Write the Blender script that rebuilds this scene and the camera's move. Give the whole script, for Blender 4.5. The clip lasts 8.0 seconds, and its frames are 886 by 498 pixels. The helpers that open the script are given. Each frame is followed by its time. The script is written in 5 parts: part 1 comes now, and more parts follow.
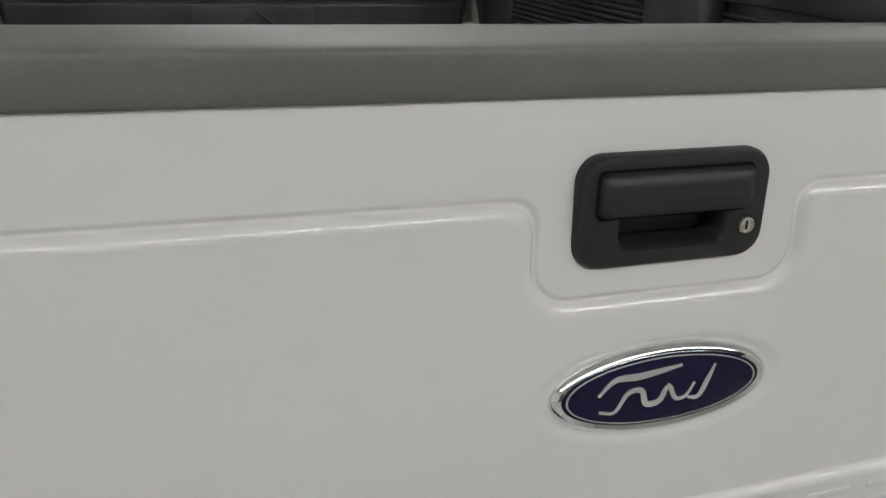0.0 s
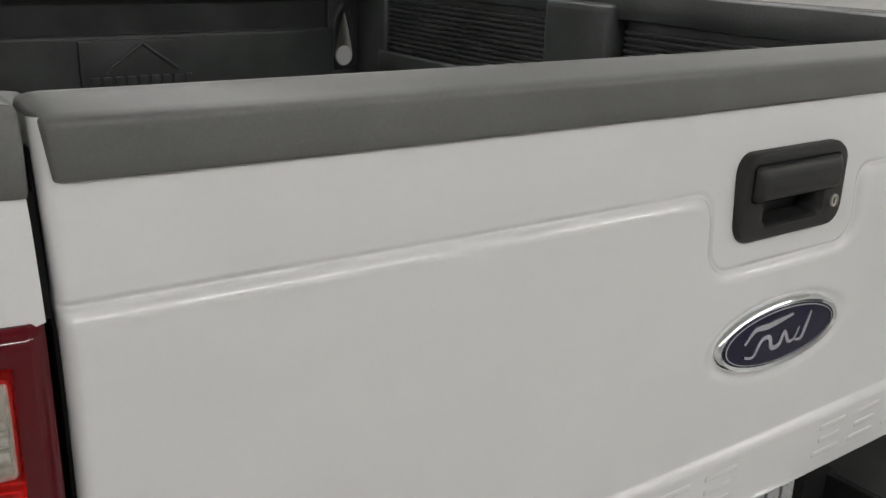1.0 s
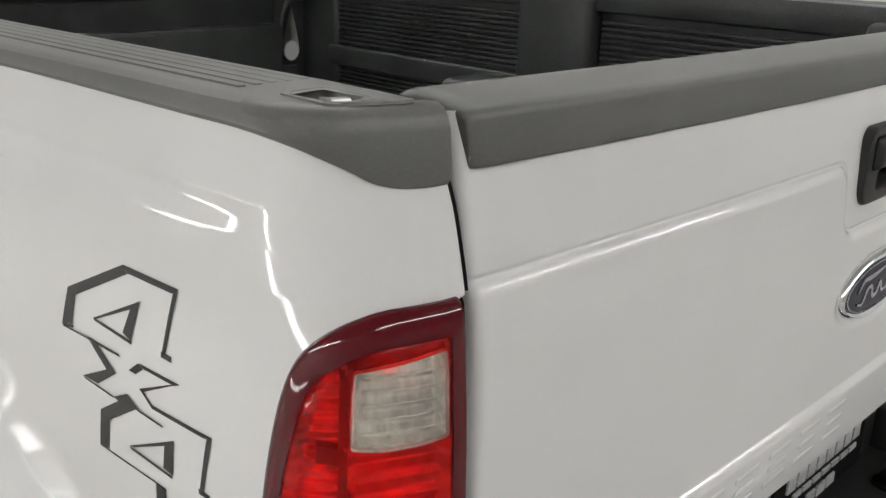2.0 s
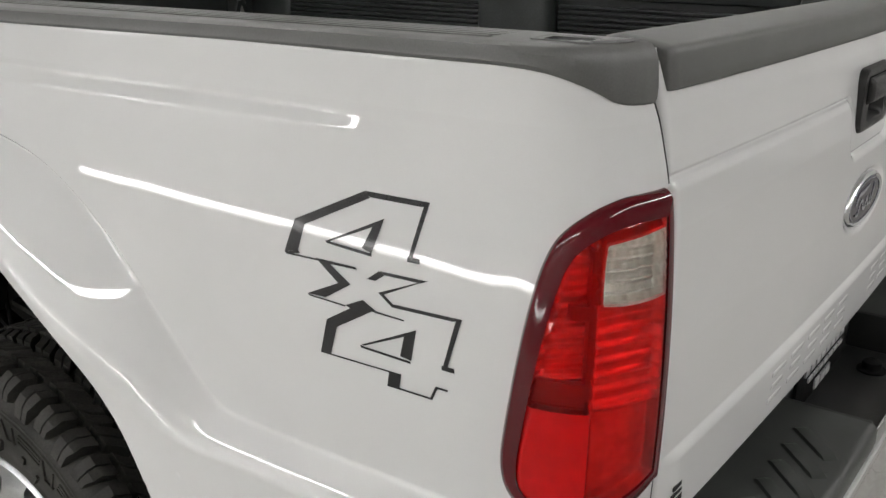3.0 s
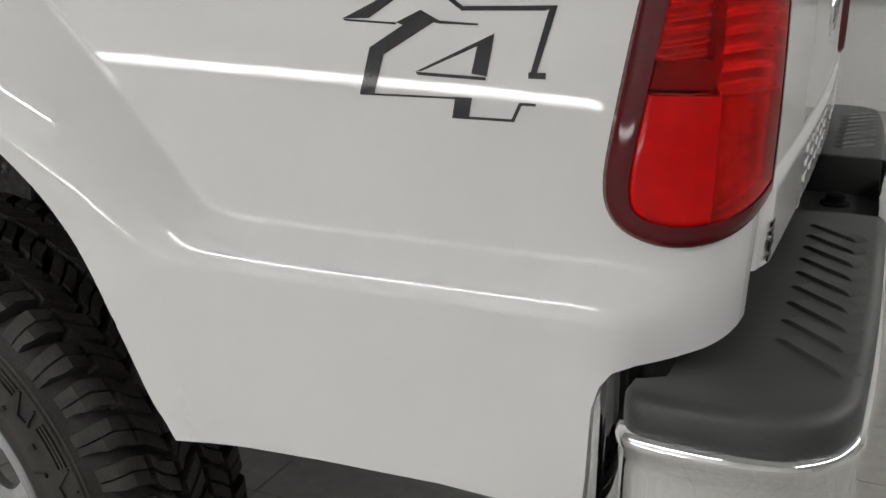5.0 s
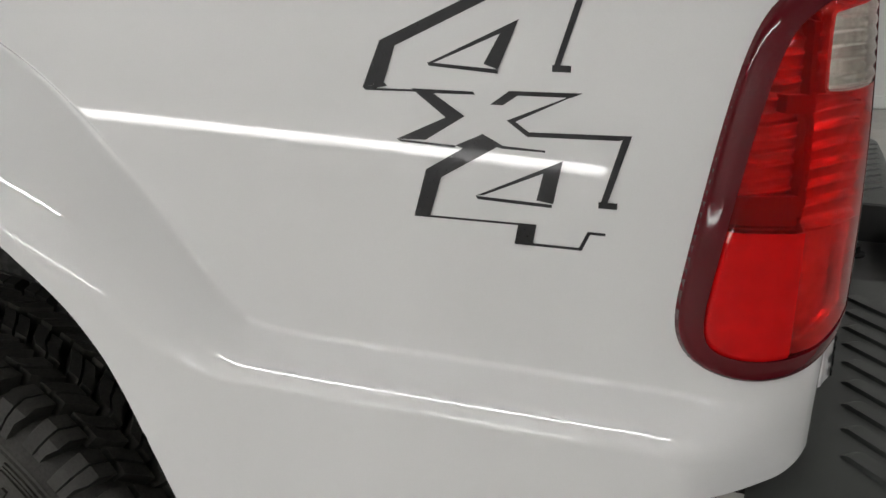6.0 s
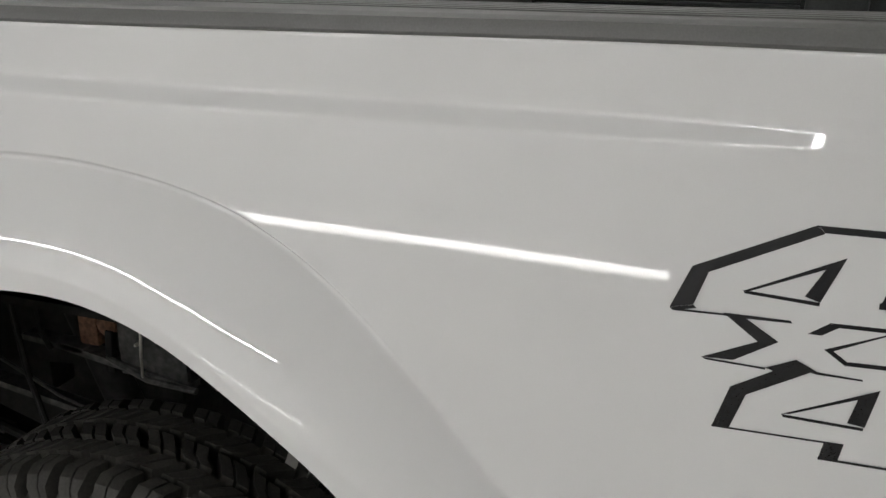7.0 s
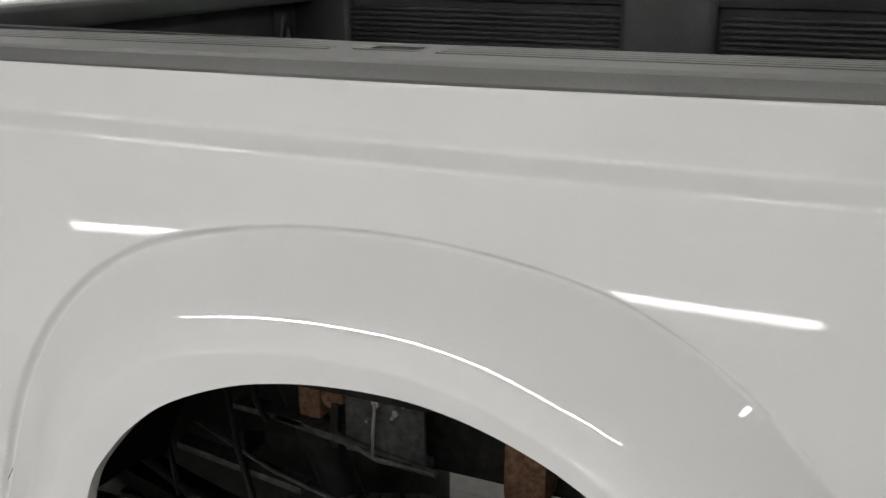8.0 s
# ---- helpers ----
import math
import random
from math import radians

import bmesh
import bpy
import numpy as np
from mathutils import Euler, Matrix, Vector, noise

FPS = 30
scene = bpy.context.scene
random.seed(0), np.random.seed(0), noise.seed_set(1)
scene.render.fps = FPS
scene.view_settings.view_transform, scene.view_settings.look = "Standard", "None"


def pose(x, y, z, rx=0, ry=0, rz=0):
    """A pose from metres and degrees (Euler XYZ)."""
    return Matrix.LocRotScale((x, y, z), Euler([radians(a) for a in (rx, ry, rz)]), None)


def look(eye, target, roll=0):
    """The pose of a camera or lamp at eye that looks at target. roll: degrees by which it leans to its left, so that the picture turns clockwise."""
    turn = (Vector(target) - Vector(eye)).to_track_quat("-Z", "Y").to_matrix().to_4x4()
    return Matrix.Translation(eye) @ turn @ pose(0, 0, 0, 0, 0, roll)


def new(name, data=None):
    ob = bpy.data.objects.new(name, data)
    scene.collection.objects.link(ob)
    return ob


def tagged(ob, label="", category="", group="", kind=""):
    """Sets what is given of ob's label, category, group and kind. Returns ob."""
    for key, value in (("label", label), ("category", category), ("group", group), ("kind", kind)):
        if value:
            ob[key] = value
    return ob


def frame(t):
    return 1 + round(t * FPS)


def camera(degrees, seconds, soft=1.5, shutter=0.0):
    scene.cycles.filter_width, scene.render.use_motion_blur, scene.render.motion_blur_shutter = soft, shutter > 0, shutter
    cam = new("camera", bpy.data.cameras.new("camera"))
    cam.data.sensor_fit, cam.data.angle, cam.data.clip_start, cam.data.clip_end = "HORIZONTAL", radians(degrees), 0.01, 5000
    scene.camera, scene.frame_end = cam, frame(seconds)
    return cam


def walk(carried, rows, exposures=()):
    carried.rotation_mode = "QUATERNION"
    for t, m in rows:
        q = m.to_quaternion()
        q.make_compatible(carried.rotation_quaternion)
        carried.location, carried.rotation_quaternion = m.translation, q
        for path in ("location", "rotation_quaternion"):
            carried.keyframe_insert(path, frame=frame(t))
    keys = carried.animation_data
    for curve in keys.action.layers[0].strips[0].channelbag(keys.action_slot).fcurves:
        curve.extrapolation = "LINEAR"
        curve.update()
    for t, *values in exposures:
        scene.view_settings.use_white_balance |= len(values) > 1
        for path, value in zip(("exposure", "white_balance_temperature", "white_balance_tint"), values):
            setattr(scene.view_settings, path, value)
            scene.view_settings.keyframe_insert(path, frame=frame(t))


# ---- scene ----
cam = camera(50.0, 8.0)
PATH = [
    (0, (-0.469, -0.652, 1.525), (0.208, 1.102, 0.843), 2.4),
    (0.5, (-0.724, -0.684, 1.532), (0.194, 0.981, 0.912), 1.7),
    (1, (-0.914, -0.59, 1.546), (0.208, 0.94, 0.913), 2.0),
    (1.5, (-1.077, -0.466, 1.552), (0.173, 0.956, 0.907), 1.9),
    (2, (-1.259, -0.413, 1.547), (0.108, 0.9, 0.909), 2.0),
    (2.2, (-1.358, -0.396, 1.546), (0.06, 0.863, 0.911), 2.3),
    (3.3, (-1.678, -0.274, 1.489), (-0.094, 0.78, 0.872), 0.2),
    (3.5, (-1.697, -0.237, 1.446), (-0.085, 0.782, 0.842), 0.2),
    (4, (-1.725, -0.151, 1.352), (-0.049, 0.764, 0.757), 0.3),
    (4.5, (-1.735, -0.099, 1.241), (-0.015, 0.736, 0.655), 0.2),
    (4.7, (-1.722, -0.086, 1.195), (0.017, 0.714, 0.616), 0.2),
    (5.8, (-1.640, -0.005, 1.246), (0.087, 0.722, 0.645), 0.2),
    (6, (-1.655, 0.035, 1.307), (0.077, 0.730, 0.702), 0.1),
    (6.2, (-1.663, 0.072, 1.369), (0.072, 0.775, 0.758), 0.2),
    (6.4, (-1.668, 0.115, 1.424), (0.051, 0.836, 0.799), 0.4),
    (6.5, (-1.674, 0.150, 1.457), (0.062, 0.853, 0.789), 0.5),
    (7, (-1.702, 0.322, 1.515), (0.059, 0.987, 0.839), 0.2),
    (7.3, (-1.698, 0.42, 1.493), (0.075, 1.107, 0.872), -0.1),
    (7.5, (-1.706, 0.486, 1.504), (0.062, 1.194, 0.892), -0.1),
    (8, (-1.68, 0.686, 1.526), (0.065, 1.439, 0.902), 0.1),
]
walk(cam, [(t, look(eye, target, roll)) for t, eye, target, roll in PATH],
     exposures=[(0.0, -0.14), (1.0, -0.06), (2.0, 0.0), (3.5, -0.27), (4.5, -0.33), (6.0, -0.38), (7.0, -0.5), (8.0, -0.36)])

# ---- light of the hall ----
world = bpy.data.worlds.new("hall_world")
scene.world = world
world.use_nodes = True
world.node_tree.nodes["Background"].inputs[0].default_value = (0.8, 0.82, 0.85, 1)
world.node_tree.nodes["Background"].inputs[1].default_value = 0.05
FLOOR_Z = 0.05


# ---- materials ----
def shader(name, color, rough=0.5, metal=0.0, coat=0.0, coat_rough=0.03, spec=0.5, trans=0.0, ior=1.45, emit=None, power=0.0):
    m = bpy.data.materials.new(name)
    m.use_nodes = True
    p = m.node_tree.nodes["Principled BSDF"]
    p.inputs["Base Color"].default_value = (*color, 1)
    p.inputs["Roughness"].default_value = rough
    p.inputs["Metallic"].default_value = metal
    p.inputs["Coat Weight"].default_value = coat
    p.inputs["Coat Roughness"].default_value = coat_rough
    p.inputs["Specular IOR Level"].default_value = spec
    p.inputs["Transmission Weight"].default_value = trans
    p.inputs["IOR"].default_value = ior
    if emit:
        p.inputs["Emission Color"].default_value = (*emit, 1)
        p.inputs["Emission Strength"].default_value = power
    return m


def grain(m, scale, low, high, bump=0.0, stain=0.0, stain_scale=3.0, bump_scale=None, distance=0.001):
    """Adds mottling at two scales to the base colour, varied gloss, and fine relief."""
    nt = m.node_tree
    p = nt.nodes["Principled BSDF"]
    base = tuple(p.inputs["Base Color"].default_value)
    tc = nt.nodes.new("ShaderNodeTexCoord")
    fine = nt.nodes.new("ShaderNodeTexNoise")
    fine.inputs["Scale"].default_value = scale
    fine.inputs["Detail"].default_value = 6
    wide = nt.nodes.new("ShaderNodeTexNoise")
    wide.inputs["Scale"].default_value = stain_scale
    wide.inputs["Detail"].default_value = 4
    for n in (fine, wide):
        nt.links.new(tc.outputs["Object"], n.inputs["Vector"])
    ramp = nt.nodes.new("ShaderNodeMapRange")
    ramp.inputs["From Min"].default_value, ramp.inputs["From Max"].default_value = 0.3, 0.7
    ramp.inputs["To Min"].default_value, ramp.inputs["To Max"].default_value = low, high
    nt.links.new(fine.outputs["Fac"], ramp.inputs["Value"])
    ramp2 = nt.nodes.new("ShaderNodeMapRange")
    ramp2.inputs["From Min"].default_value, ramp2.inputs["From Max"].default_value = 0.35, 0.7
    ramp2.inputs["To Min"].default_value, ramp2.inputs["To Max"].default_value = 1 - stain, 1 + stain
    nt.links.new(wide.outputs["Fac"], ramp2.inputs["Value"])
    mul = nt.nodes.new("ShaderNodeMath")
    mul.operation = "MULTIPLY"
    nt.links.new(ramp.outputs[0], mul.inputs[0])
    nt.links.new(ramp2.outputs[0], mul.inputs[1])
    mix = nt.nodes.new("ShaderNodeVectorMath")
    mix.operation = "SCALE"
    mix.inputs[0].default_value = base[:3]
    nt.links.new(mul.outputs[0], mix.inputs["Scale"])
    nt.links.new(mix.outputs[0], p.inputs["Base Color"])
    if bump:
        bn = fine
        if bump_scale:
            bn = nt.nodes.new("ShaderNodeTexNoise")
            bn.inputs["Scale"].default_value = bump_scale
            bn.inputs["Detail"].default_value = 3
            nt.links.new(tc.outputs["Object"], bn.inputs["Vector"])
        b = nt.nodes.new("ShaderNodeBump")
        b.inputs["Strength"].default_value = bump
        b.inputs["Distance"].default_value = distance
        nt.links.new(bn.outputs["Fac"], b.inputs["Height"])
        nt.links.new(b.outputs[0], p.inputs["Normal"])
    return m


PAINT = grain(shader("white_paint", (0.66, 0.66, 0.655), 0.6, coat=1.0, coat_rough=0.012, spec=0.0), 900, 0.985, 1.015, stain=0.02, stain_scale=4)
PAINT.node_tree.nodes["Principled BSDF"].inputs["Coat IOR"].default_value = 1.6
BLACK_PLASTIC = grain(shader("black_trim_plastic", (0.112, 0.113, 0.108), 0.45, spec=0.6), 500, 0.92, 1.08, bump=0.12, stain=0.08, stain_scale=9, bump_scale=1500)
PAD = grain(shader("step_pad_plastic", (0.042, 0.045, 0.042), 0.4, spec=0.5), 500, 0.85, 1.15, bump=0.25, stain=0.25, stain_scale=9, bump_scale=1500)
HANDLE_PLASTIC = grain(shader("handle_plastic", (0.015, 0.015, 0.0145), 0.42), 700, 0.85, 1.15, bump=0.2, stain=0.1, bump_scale=1800)
LINER = grain(shader("liner_plastic", (0.040, 0.044, 0.042), 0.36), 300, 0.8, 1.25, bump=0.3, stain=0.35, stain_scale=5, bump_scale=700)
RUBBER = grain(shader("tyre_rubber", (0.027, 0.026, 0.0225), 0.62, spec=0.4), 260, 0.75, 1.35, bump=0.35, stain=0.35, stain_scale=14)
CHROME = grain(shader("chrome", (0.82, 0.83, 0.84), 0.05, metal=1.0), 300, 0.97, 1.03)
STEEL = grain(shader("wheel_silver", (0.42, 0.43, 0.43), 0.32, metal=0.85), 400, 0.9, 1.1, stain=0.1)
DARK_METAL = grain(shader("chassis_black", (0.016, 0.016, 0.015), 0.6, spec=0.2), 60, 0.6, 1.6, bump=0.3, stain=0.4, stain_scale=8)
RUST = grain(shader("rusty_steel", (0.16, 0.085, 0.05), 0.75), 120, 0.5, 1.5, bump=0.4)
PLATE_STEEL = grain(shader("bare_frame_steel", (0.06, 0.06, 0.056), 0.5, spec=0.4), 80, 0.5, 1.5, bump=0.2, stain=0.4, stain_scale=12)
GALV = grain(shader("zinc_bolt", (0.55, 0.54, 0.5), 0.35, metal=1.0), 300, 0.8, 1.2)
BLUE = shader("oval_blue", (0.004, 0.0035, 0.026), 0.12, spec=0.3)
SILVER = shader("oval_silver", (0.62, 0.63, 0.66), 0.25, metal=0.8)
MAROON = shader("lamp_frame_maroon", (0.085, 0.003, 0.007), 0.06, spec=0.45)
RED = grain(shader("lamp_red", (0.50, 0.002, 0.003), 0.06, spec=0.28), 50, 0.9, 1.1)
RED_GLASS = shader("lamp_red_glass", (0.95, 0.008, 0.007), 0.02, trans=1.0, ior=1.3)
RED_BOWL = grain(shader("lamp_bowl", (0.95, 0.93, 0.92), 0.17, metal=0.7), 90, 0.85, 1.1, stain=0.12, stain_scale=24)
BOWL_DARK = shader("lamp_bowl_dark", (0.28, 0.22, 0.22), 0.3)
CLEAR = shader("lamp_clear", (0.95, 0.94, 0.9), 0.03, trans=1.0, ior=1.3)
REFLECT = grain(shader("lamp_reflector", (0.90, 0.88, 0.83), 0.2, metal=0.65), 160, 0.75, 1.15, stain=0.2, stain_scale=30)
DECAL = grain(shader("decal_vinyl", (0.012, 0.012, 0.013), 0.25, coat=0.3, coat_rough=0.06, spec=0.3), 400, 0.9, 1.1)
BLACK = grain(shader("dull_black", (0.006, 0.006, 0.006), 0.75, spec=0.12), 60, 0.6, 1.6, stain=0.3)
PLATE_WHITE = grain(shader("plate_print", (0.42, 0.42, 0.42), 0.4), 200, 0.8, 1.2)
WALL = grain(shader("wall_paint", (0.70, 0.70, 0.685), 0.7), 40, 0.97, 1.03, bump=0.05, stain=0.03, stain_scale=1.5)
CEIL = grain(shader("ceiling_paint", (0.8, 0.8, 0.78), 0.8), 30, 0.97, 1.03, stain=0.03)
FLOOR = grain(shader("floor_tile", (0.36, 0.35, 0.325), 0.5), 25, 0.9, 1.1, bump=0.05, stain=0.08, stain_scale=2)
FLOOR_TREE = FLOOR.node_tree
tile_info, tile_range, tile_scale = FLOOR_TREE.nodes.new("ShaderNodeObjectInfo"), FLOOR_TREE.nodes.new("ShaderNodeMapRange"), FLOOR_TREE.nodes.new("ShaderNodeVectorMath")
tile_range.inputs["To Min"].default_value, tile_range.inputs["To Max"].default_value = 0.93, 1.07
tile_scale.operation = "SCALE"
FLOOR_TREE.links.new(FLOOR_TREE.nodes["Principled BSDF"].inputs["Base Color"].links[0].from_socket, tile_scale.inputs[0])
FLOOR_TREE.links.new(tile_info.outputs["Random"], tile_range.inputs["Value"])
FLOOR_TREE.links.new(tile_range.outputs[0], tile_scale.inputs["Scale"])
FLOOR_TREE.links.new(tile_scale.outputs[0], FLOOR_TREE.nodes["Principled BSDF"].inputs["Base Color"])
GROUT = grain(shader("floor_joint", (0.07, 0.066, 0.058), 0.8), 60, 0.7, 1.3)
LAMP_ON = shader("tube_light", (1, 1, 1), 0.5, emit=(1.0, 0.985, 0.985), power=36.0)
HUNG_ON = shader("hung_light_on", (1, 1, 1), 0.5, emit=(1.0, 0.985, 0.985), power=46.0)
BAR_ON = shader("added_light_bar_on", (1, 1, 1), 0.5, emit=(1.0, 0.985, 0.98), power=14.0)
FIXTURE = shader("fixture_white", (0.75, 0.75, 0.73), 0.4)


# ---- mesh tools ----
def part(name, data, material, parent=None, label=""):
    """Links a mesh (or bmesh) as one object under its thing or part."""
    if isinstance(data, bmesh.types.BMesh):
        me = bpy.data.meshes.new(name)
        data.to_mesh(me)
        data.free()
    else:
        me = data
    if material and not me.materials:
        me.materials.append(material)
    ob = new(name, me)
    if parent:
        ob.parent = parent
        ob.matrix_parent_inverse = parent.matrix_world.inverted()
    if label:
        ob["label"] = label
    return ob


def mesh_of(verts, faces, smooth=True, name="mesh"):
    me = bpy.data.meshes.new(name)
    me.from_pydata([tuple(map(float, v)) for v in verts], [], [tuple(map(int, f)) for f in faces])
    if smooth:
        me.shade_smooth()
    me.validate()
    return me


def sharp(me, degrees=35):
    """Smooth shading with hard edges kept hard."""
    bm = bmesh.new()
    bm.from_mesh(me)
    for e in bm.edges:
        if len(e.link_faces) == 2 and e.calc_face_angle(0) > radians(degrees):
            e.smooth = False
    for f in bm.faces:
        f.smooth = True
    bm.to_mesh(me)
    bm.free()
    return me


def empty(name, at):
    ob = new(name)
    ob.empty_display_size = 0.1
    ob.location = at
    bpy.context.view_layer.update()
    return ob


def box(x0, x1, y0, y1, z0, z1, bevel=0.0, segments=2):
    bm = bmesh.new()
    bmesh.ops.create_cube(bm, size=1.0)
    for v in bm.verts:
        v.co = ((x0 + x1) / 2 + v.co.x * (x1 - x0), (y0 + y1) / 2 + v.co.y * (y1 - y0), (z0 + z1) / 2 + v.co.z * (z1 - z0))
    if bevel:
        bmesh.ops.bevel(bm, geom=bm.edges[:], offset=bevel, segments=segments, affect="EDGES", profile=0.6)
        for f in bm.faces:
            f.smooth = True
    bmesh.ops.recalc_face_normals(bm, faces=bm.faces[:])
    me = bpy.data.meshes.new("box")
    bm.to_mesh(me)
    bm.free()
    return sharp(me, 40) if bevel else me


def loft(loops, close=True, cap_first=False, cap_last=False, smooth=True, hard=40):
    """Skins a list of equally long loops of points."""
    verts, faces, n = [], [], len(loops[0])
    for lp in loops:
        verts += [tuple(p) for p in lp]
    for i in range(len(loops) - 1):
        for j in range(n if close else n - 1):
            k = (j + 1) % n
            faces.append((i * n + j, i * n + k, (i + 1) * n + k, (i + 1) * n + j))
    if cap_first:
        faces.append(tuple(range(n))[::-1])
    if cap_last:
        faces.append(tuple((len(loops) - 1) * n + j for j in range(n)))
    me = mesh_of(verts, faces, smooth)
    bm = bmesh.new()
    bm.from_mesh(me)
    bmesh.ops.recalc_face_normals(bm, faces=bm.faces[:])
    bm.to_mesh(me)
    bm.free()
    return sharp(me, hard) if smooth else me


def round_rect(cx, cz, w, h, r, n=6):
    """A rounded rectangle in the xz plane, as (x, z)."""
    pts = []
    for ax, az, start in ((1, 1, 0), (-1, 1, 90), (-1, -1, 180), (1, -1, 270)):
        for i in range(n + 1):
            a = radians(start + 90 * i / n)
            pts.append((cx + ax * (w / 2 - r) + r * math.cos(a), cz + az * (h / 2 - r) + r * math.sin(a)))
    return pts


def tube(points, radius, n=8, name="tube"):
    """A round bar along points."""
    loops = []
    pts = [Vector(p) for p in points]
    for i, p in enumerate(pts):
        d = (pts[min(i + 1, len(pts) - 1)] - pts[max(i - 1, 0)]).normalized()
        q = d.to_track_quat("Z", "Y")
        loops.append([p + q @ Vector((radius * math.cos(2 * math.pi * k / n), radius * math.sin(2 * math.pi * k / n), 0)) for k in range(n)])
    return loft(loops, True, True, True)


def mirrored(me):
    """The same mesh for the other side of the truck."""
    out = me.copy()
    for v in out.vertices:
        v.co.x = -v.co.x
    out.flip_normals()
    return out


def step(a, b, v):
    t = np.clip((np.asarray(v, float) - a) / (b - a), 0, 1)
    return t * t * (3 - 2 * t)


def clipped(us, vs, keep, place):
    """The part of a fine sheet over (u, v) on which every function of keep is positive, set in space by place(u, v)."""
    U, V = np.meshgrid(us, vs, indexing="ij")
    G = [k(U, V) for k in keep]
    inside = np.ones(U.shape, bool)
    for g in G:
        inside &= g > 0
    index, uv, faces = {}, [], []

    def vert(p):
        key = (round(p[0] * 1e6), round(p[1] * 1e6))
        if key not in index:
            index[key] = len(uv)
            uv.append(p)
        return index[key]

    for i in range(len(us) - 1):
        for j in range(len(vs) - 1):
            corner = ((i, j), (i + 1, j), (i + 1, j + 1), (i, j + 1))
            if all(inside[c] for c in corner):
                faces.append([vert((U[c], V[c])) for c in corner])
                continue
            if any(max(g[c] for c in corner) <= 0 for g in G):
                continue
            poly = [(float(U[c]), float(V[c]), [float(g[c]) for g in G]) for c in corner]
            for k in range(len(G)):
                out = []
                for a, b in zip(poly, poly[1:] + poly[:1]):
                    if a[2][k] > 0:
                        out.append(a)
                    if (a[2][k] > 0) != (b[2][k] > 0):
                        t = a[2][k] / (a[2][k] - b[2][k])
                        out.append((a[0] + t * (b[0] - a[0]), a[1] + t * (b[1] - a[1]), [p + t * (q - p) for p, q in zip(a[2], b[2])]))
                poly = out
                if len(poly) < 3:
                    break
            if len(poly) >= 3:
                f = []
                for p in poly:
                    w = vert(p[:2])
                    if w not in f:
                        f.append(w)
                if len(f) >= 3:
                    faces.append(f)
    uv = np.array(uv)
    clipped.uv = uv
    return mesh_of(place(uv[:, 0], uv[:, 1]), faces)


def true_normals(me, uv, place, away):
    """Sets the exact normals of a sheet from its own formula, so that narrow creases stay crisp."""
    h = 0.0004
    u, v = uv[:, 0], uv[:, 1]
    n = np.cross(place(u + h, v) - place(u - h, v), place(u, v + h) - place(u, v - h))
    n /= np.linalg.norm(n, axis=1)[:, None] + 1e-12
    n *= np.where((n * np.array(away)).sum(axis=1) < 0, -1, 1)[:, None]
    count = len(uv)
    loops = [(0.0, 0.0, 0.0)] * len(me.loops)
    for p in me.polygons:
        if all(i < count for i in p.vertices):
            for k in p.loop_indices:
                loops[k] = tuple(n[me.loops[k].vertex_index])
    me.normals_split_custom_set(loops)
    return me


def rimmed(me, back):
    """Turns the open border of a sheet inwards by the vector function back(co), so that it shows thickness."""
    bm = bmesh.new()
    bm.from_mesh(me)
    border = [e for e in bm.edges if len(e.link_faces) == 1]
    got = bmesh.ops.extrude_edge_only(bm, edges=border)["geom"]
    for v in got:
        if isinstance(v, bmesh.types.BMVert):
            v.co += back(v.co)
    bmesh.ops.recalc_face_normals(bm, faces=bm.faces[:])
    bm.to_mesh(me)
    bm.free()
    return sharp(me, 50)


# ---- hall ----
def wall(name, x0, x1, y0, y1, z0, z1, material, label):
    return tagged(part(name, box(x0, x1, y0, y1, z0, z1), material), label, "wall", kind="structure")


X0, X1, Y0, Y1, ZC = -4.6, 6.6, -7.0, 9.5, 3.7
floor = tagged(part("floor", box(X0, X1, Y0, Y1, FLOOR_Z - 0.2, FLOOR_Z - 0.004), GROUT), "pale grey-beige square floor tiles with thin joints", "floor", kind="structure")
tagged(part("ceiling", box(X0, X1, Y0, Y1, ZC, ZC + 0.15), CEIL), "plain white ceiling of the hall", "ceiling", kind="structure")
wall("wall_west", X0 - 0.2, X0, Y0 - 0.2, Y1 + 0.2, FLOOR_Z - 0.2, ZC + 0.15, WALL, "plain white painted side wall of the hall")
wall("wall_east", X1, X1 + 0.2, Y0 - 0.2, Y1 + 0.2, FLOOR_Z - 0.2, ZC + 0.15, WALL, "white painted wall behind the truck with a ledge")
wall("wall_south", X0, X1, Y0 - 0.2, Y0, FLOOR_Z - 0.2, ZC + 0.15, WALL, "plain white painted end wall of the hall")
wall("wall_north", X0, X1, Y1, Y1 + 0.2, FLOOR_Z - 0.2, ZC + 0.15, WALL, "plain white painted front wall of the hall")


def ceiling_light(x, y, length, turn=0.0, half=0.11):
    """A long fitting on the ceiling, along y, or along x when turned."""
    ob = empty("ceiling_light", (x, y, ZC))
    w, h = (half, length / 2) if not turn else (length / 2, half)
    part("housing", box(x - w - 0.04, x + w + 0.04, y - h - 0.04, y + h + 0.04, ZC - 0.07, ZC, 0.01), FIXTURE, ob)
    part("diffuser", box(x - w, x + w, y - h, y + h, ZC - 0.085, ZC - 0.07, 0.004), LAMP_ON, ob)
    return tagged(ob, "long white ceiling light with a glowing diffuser", "ceiling light", "ceiling lights")


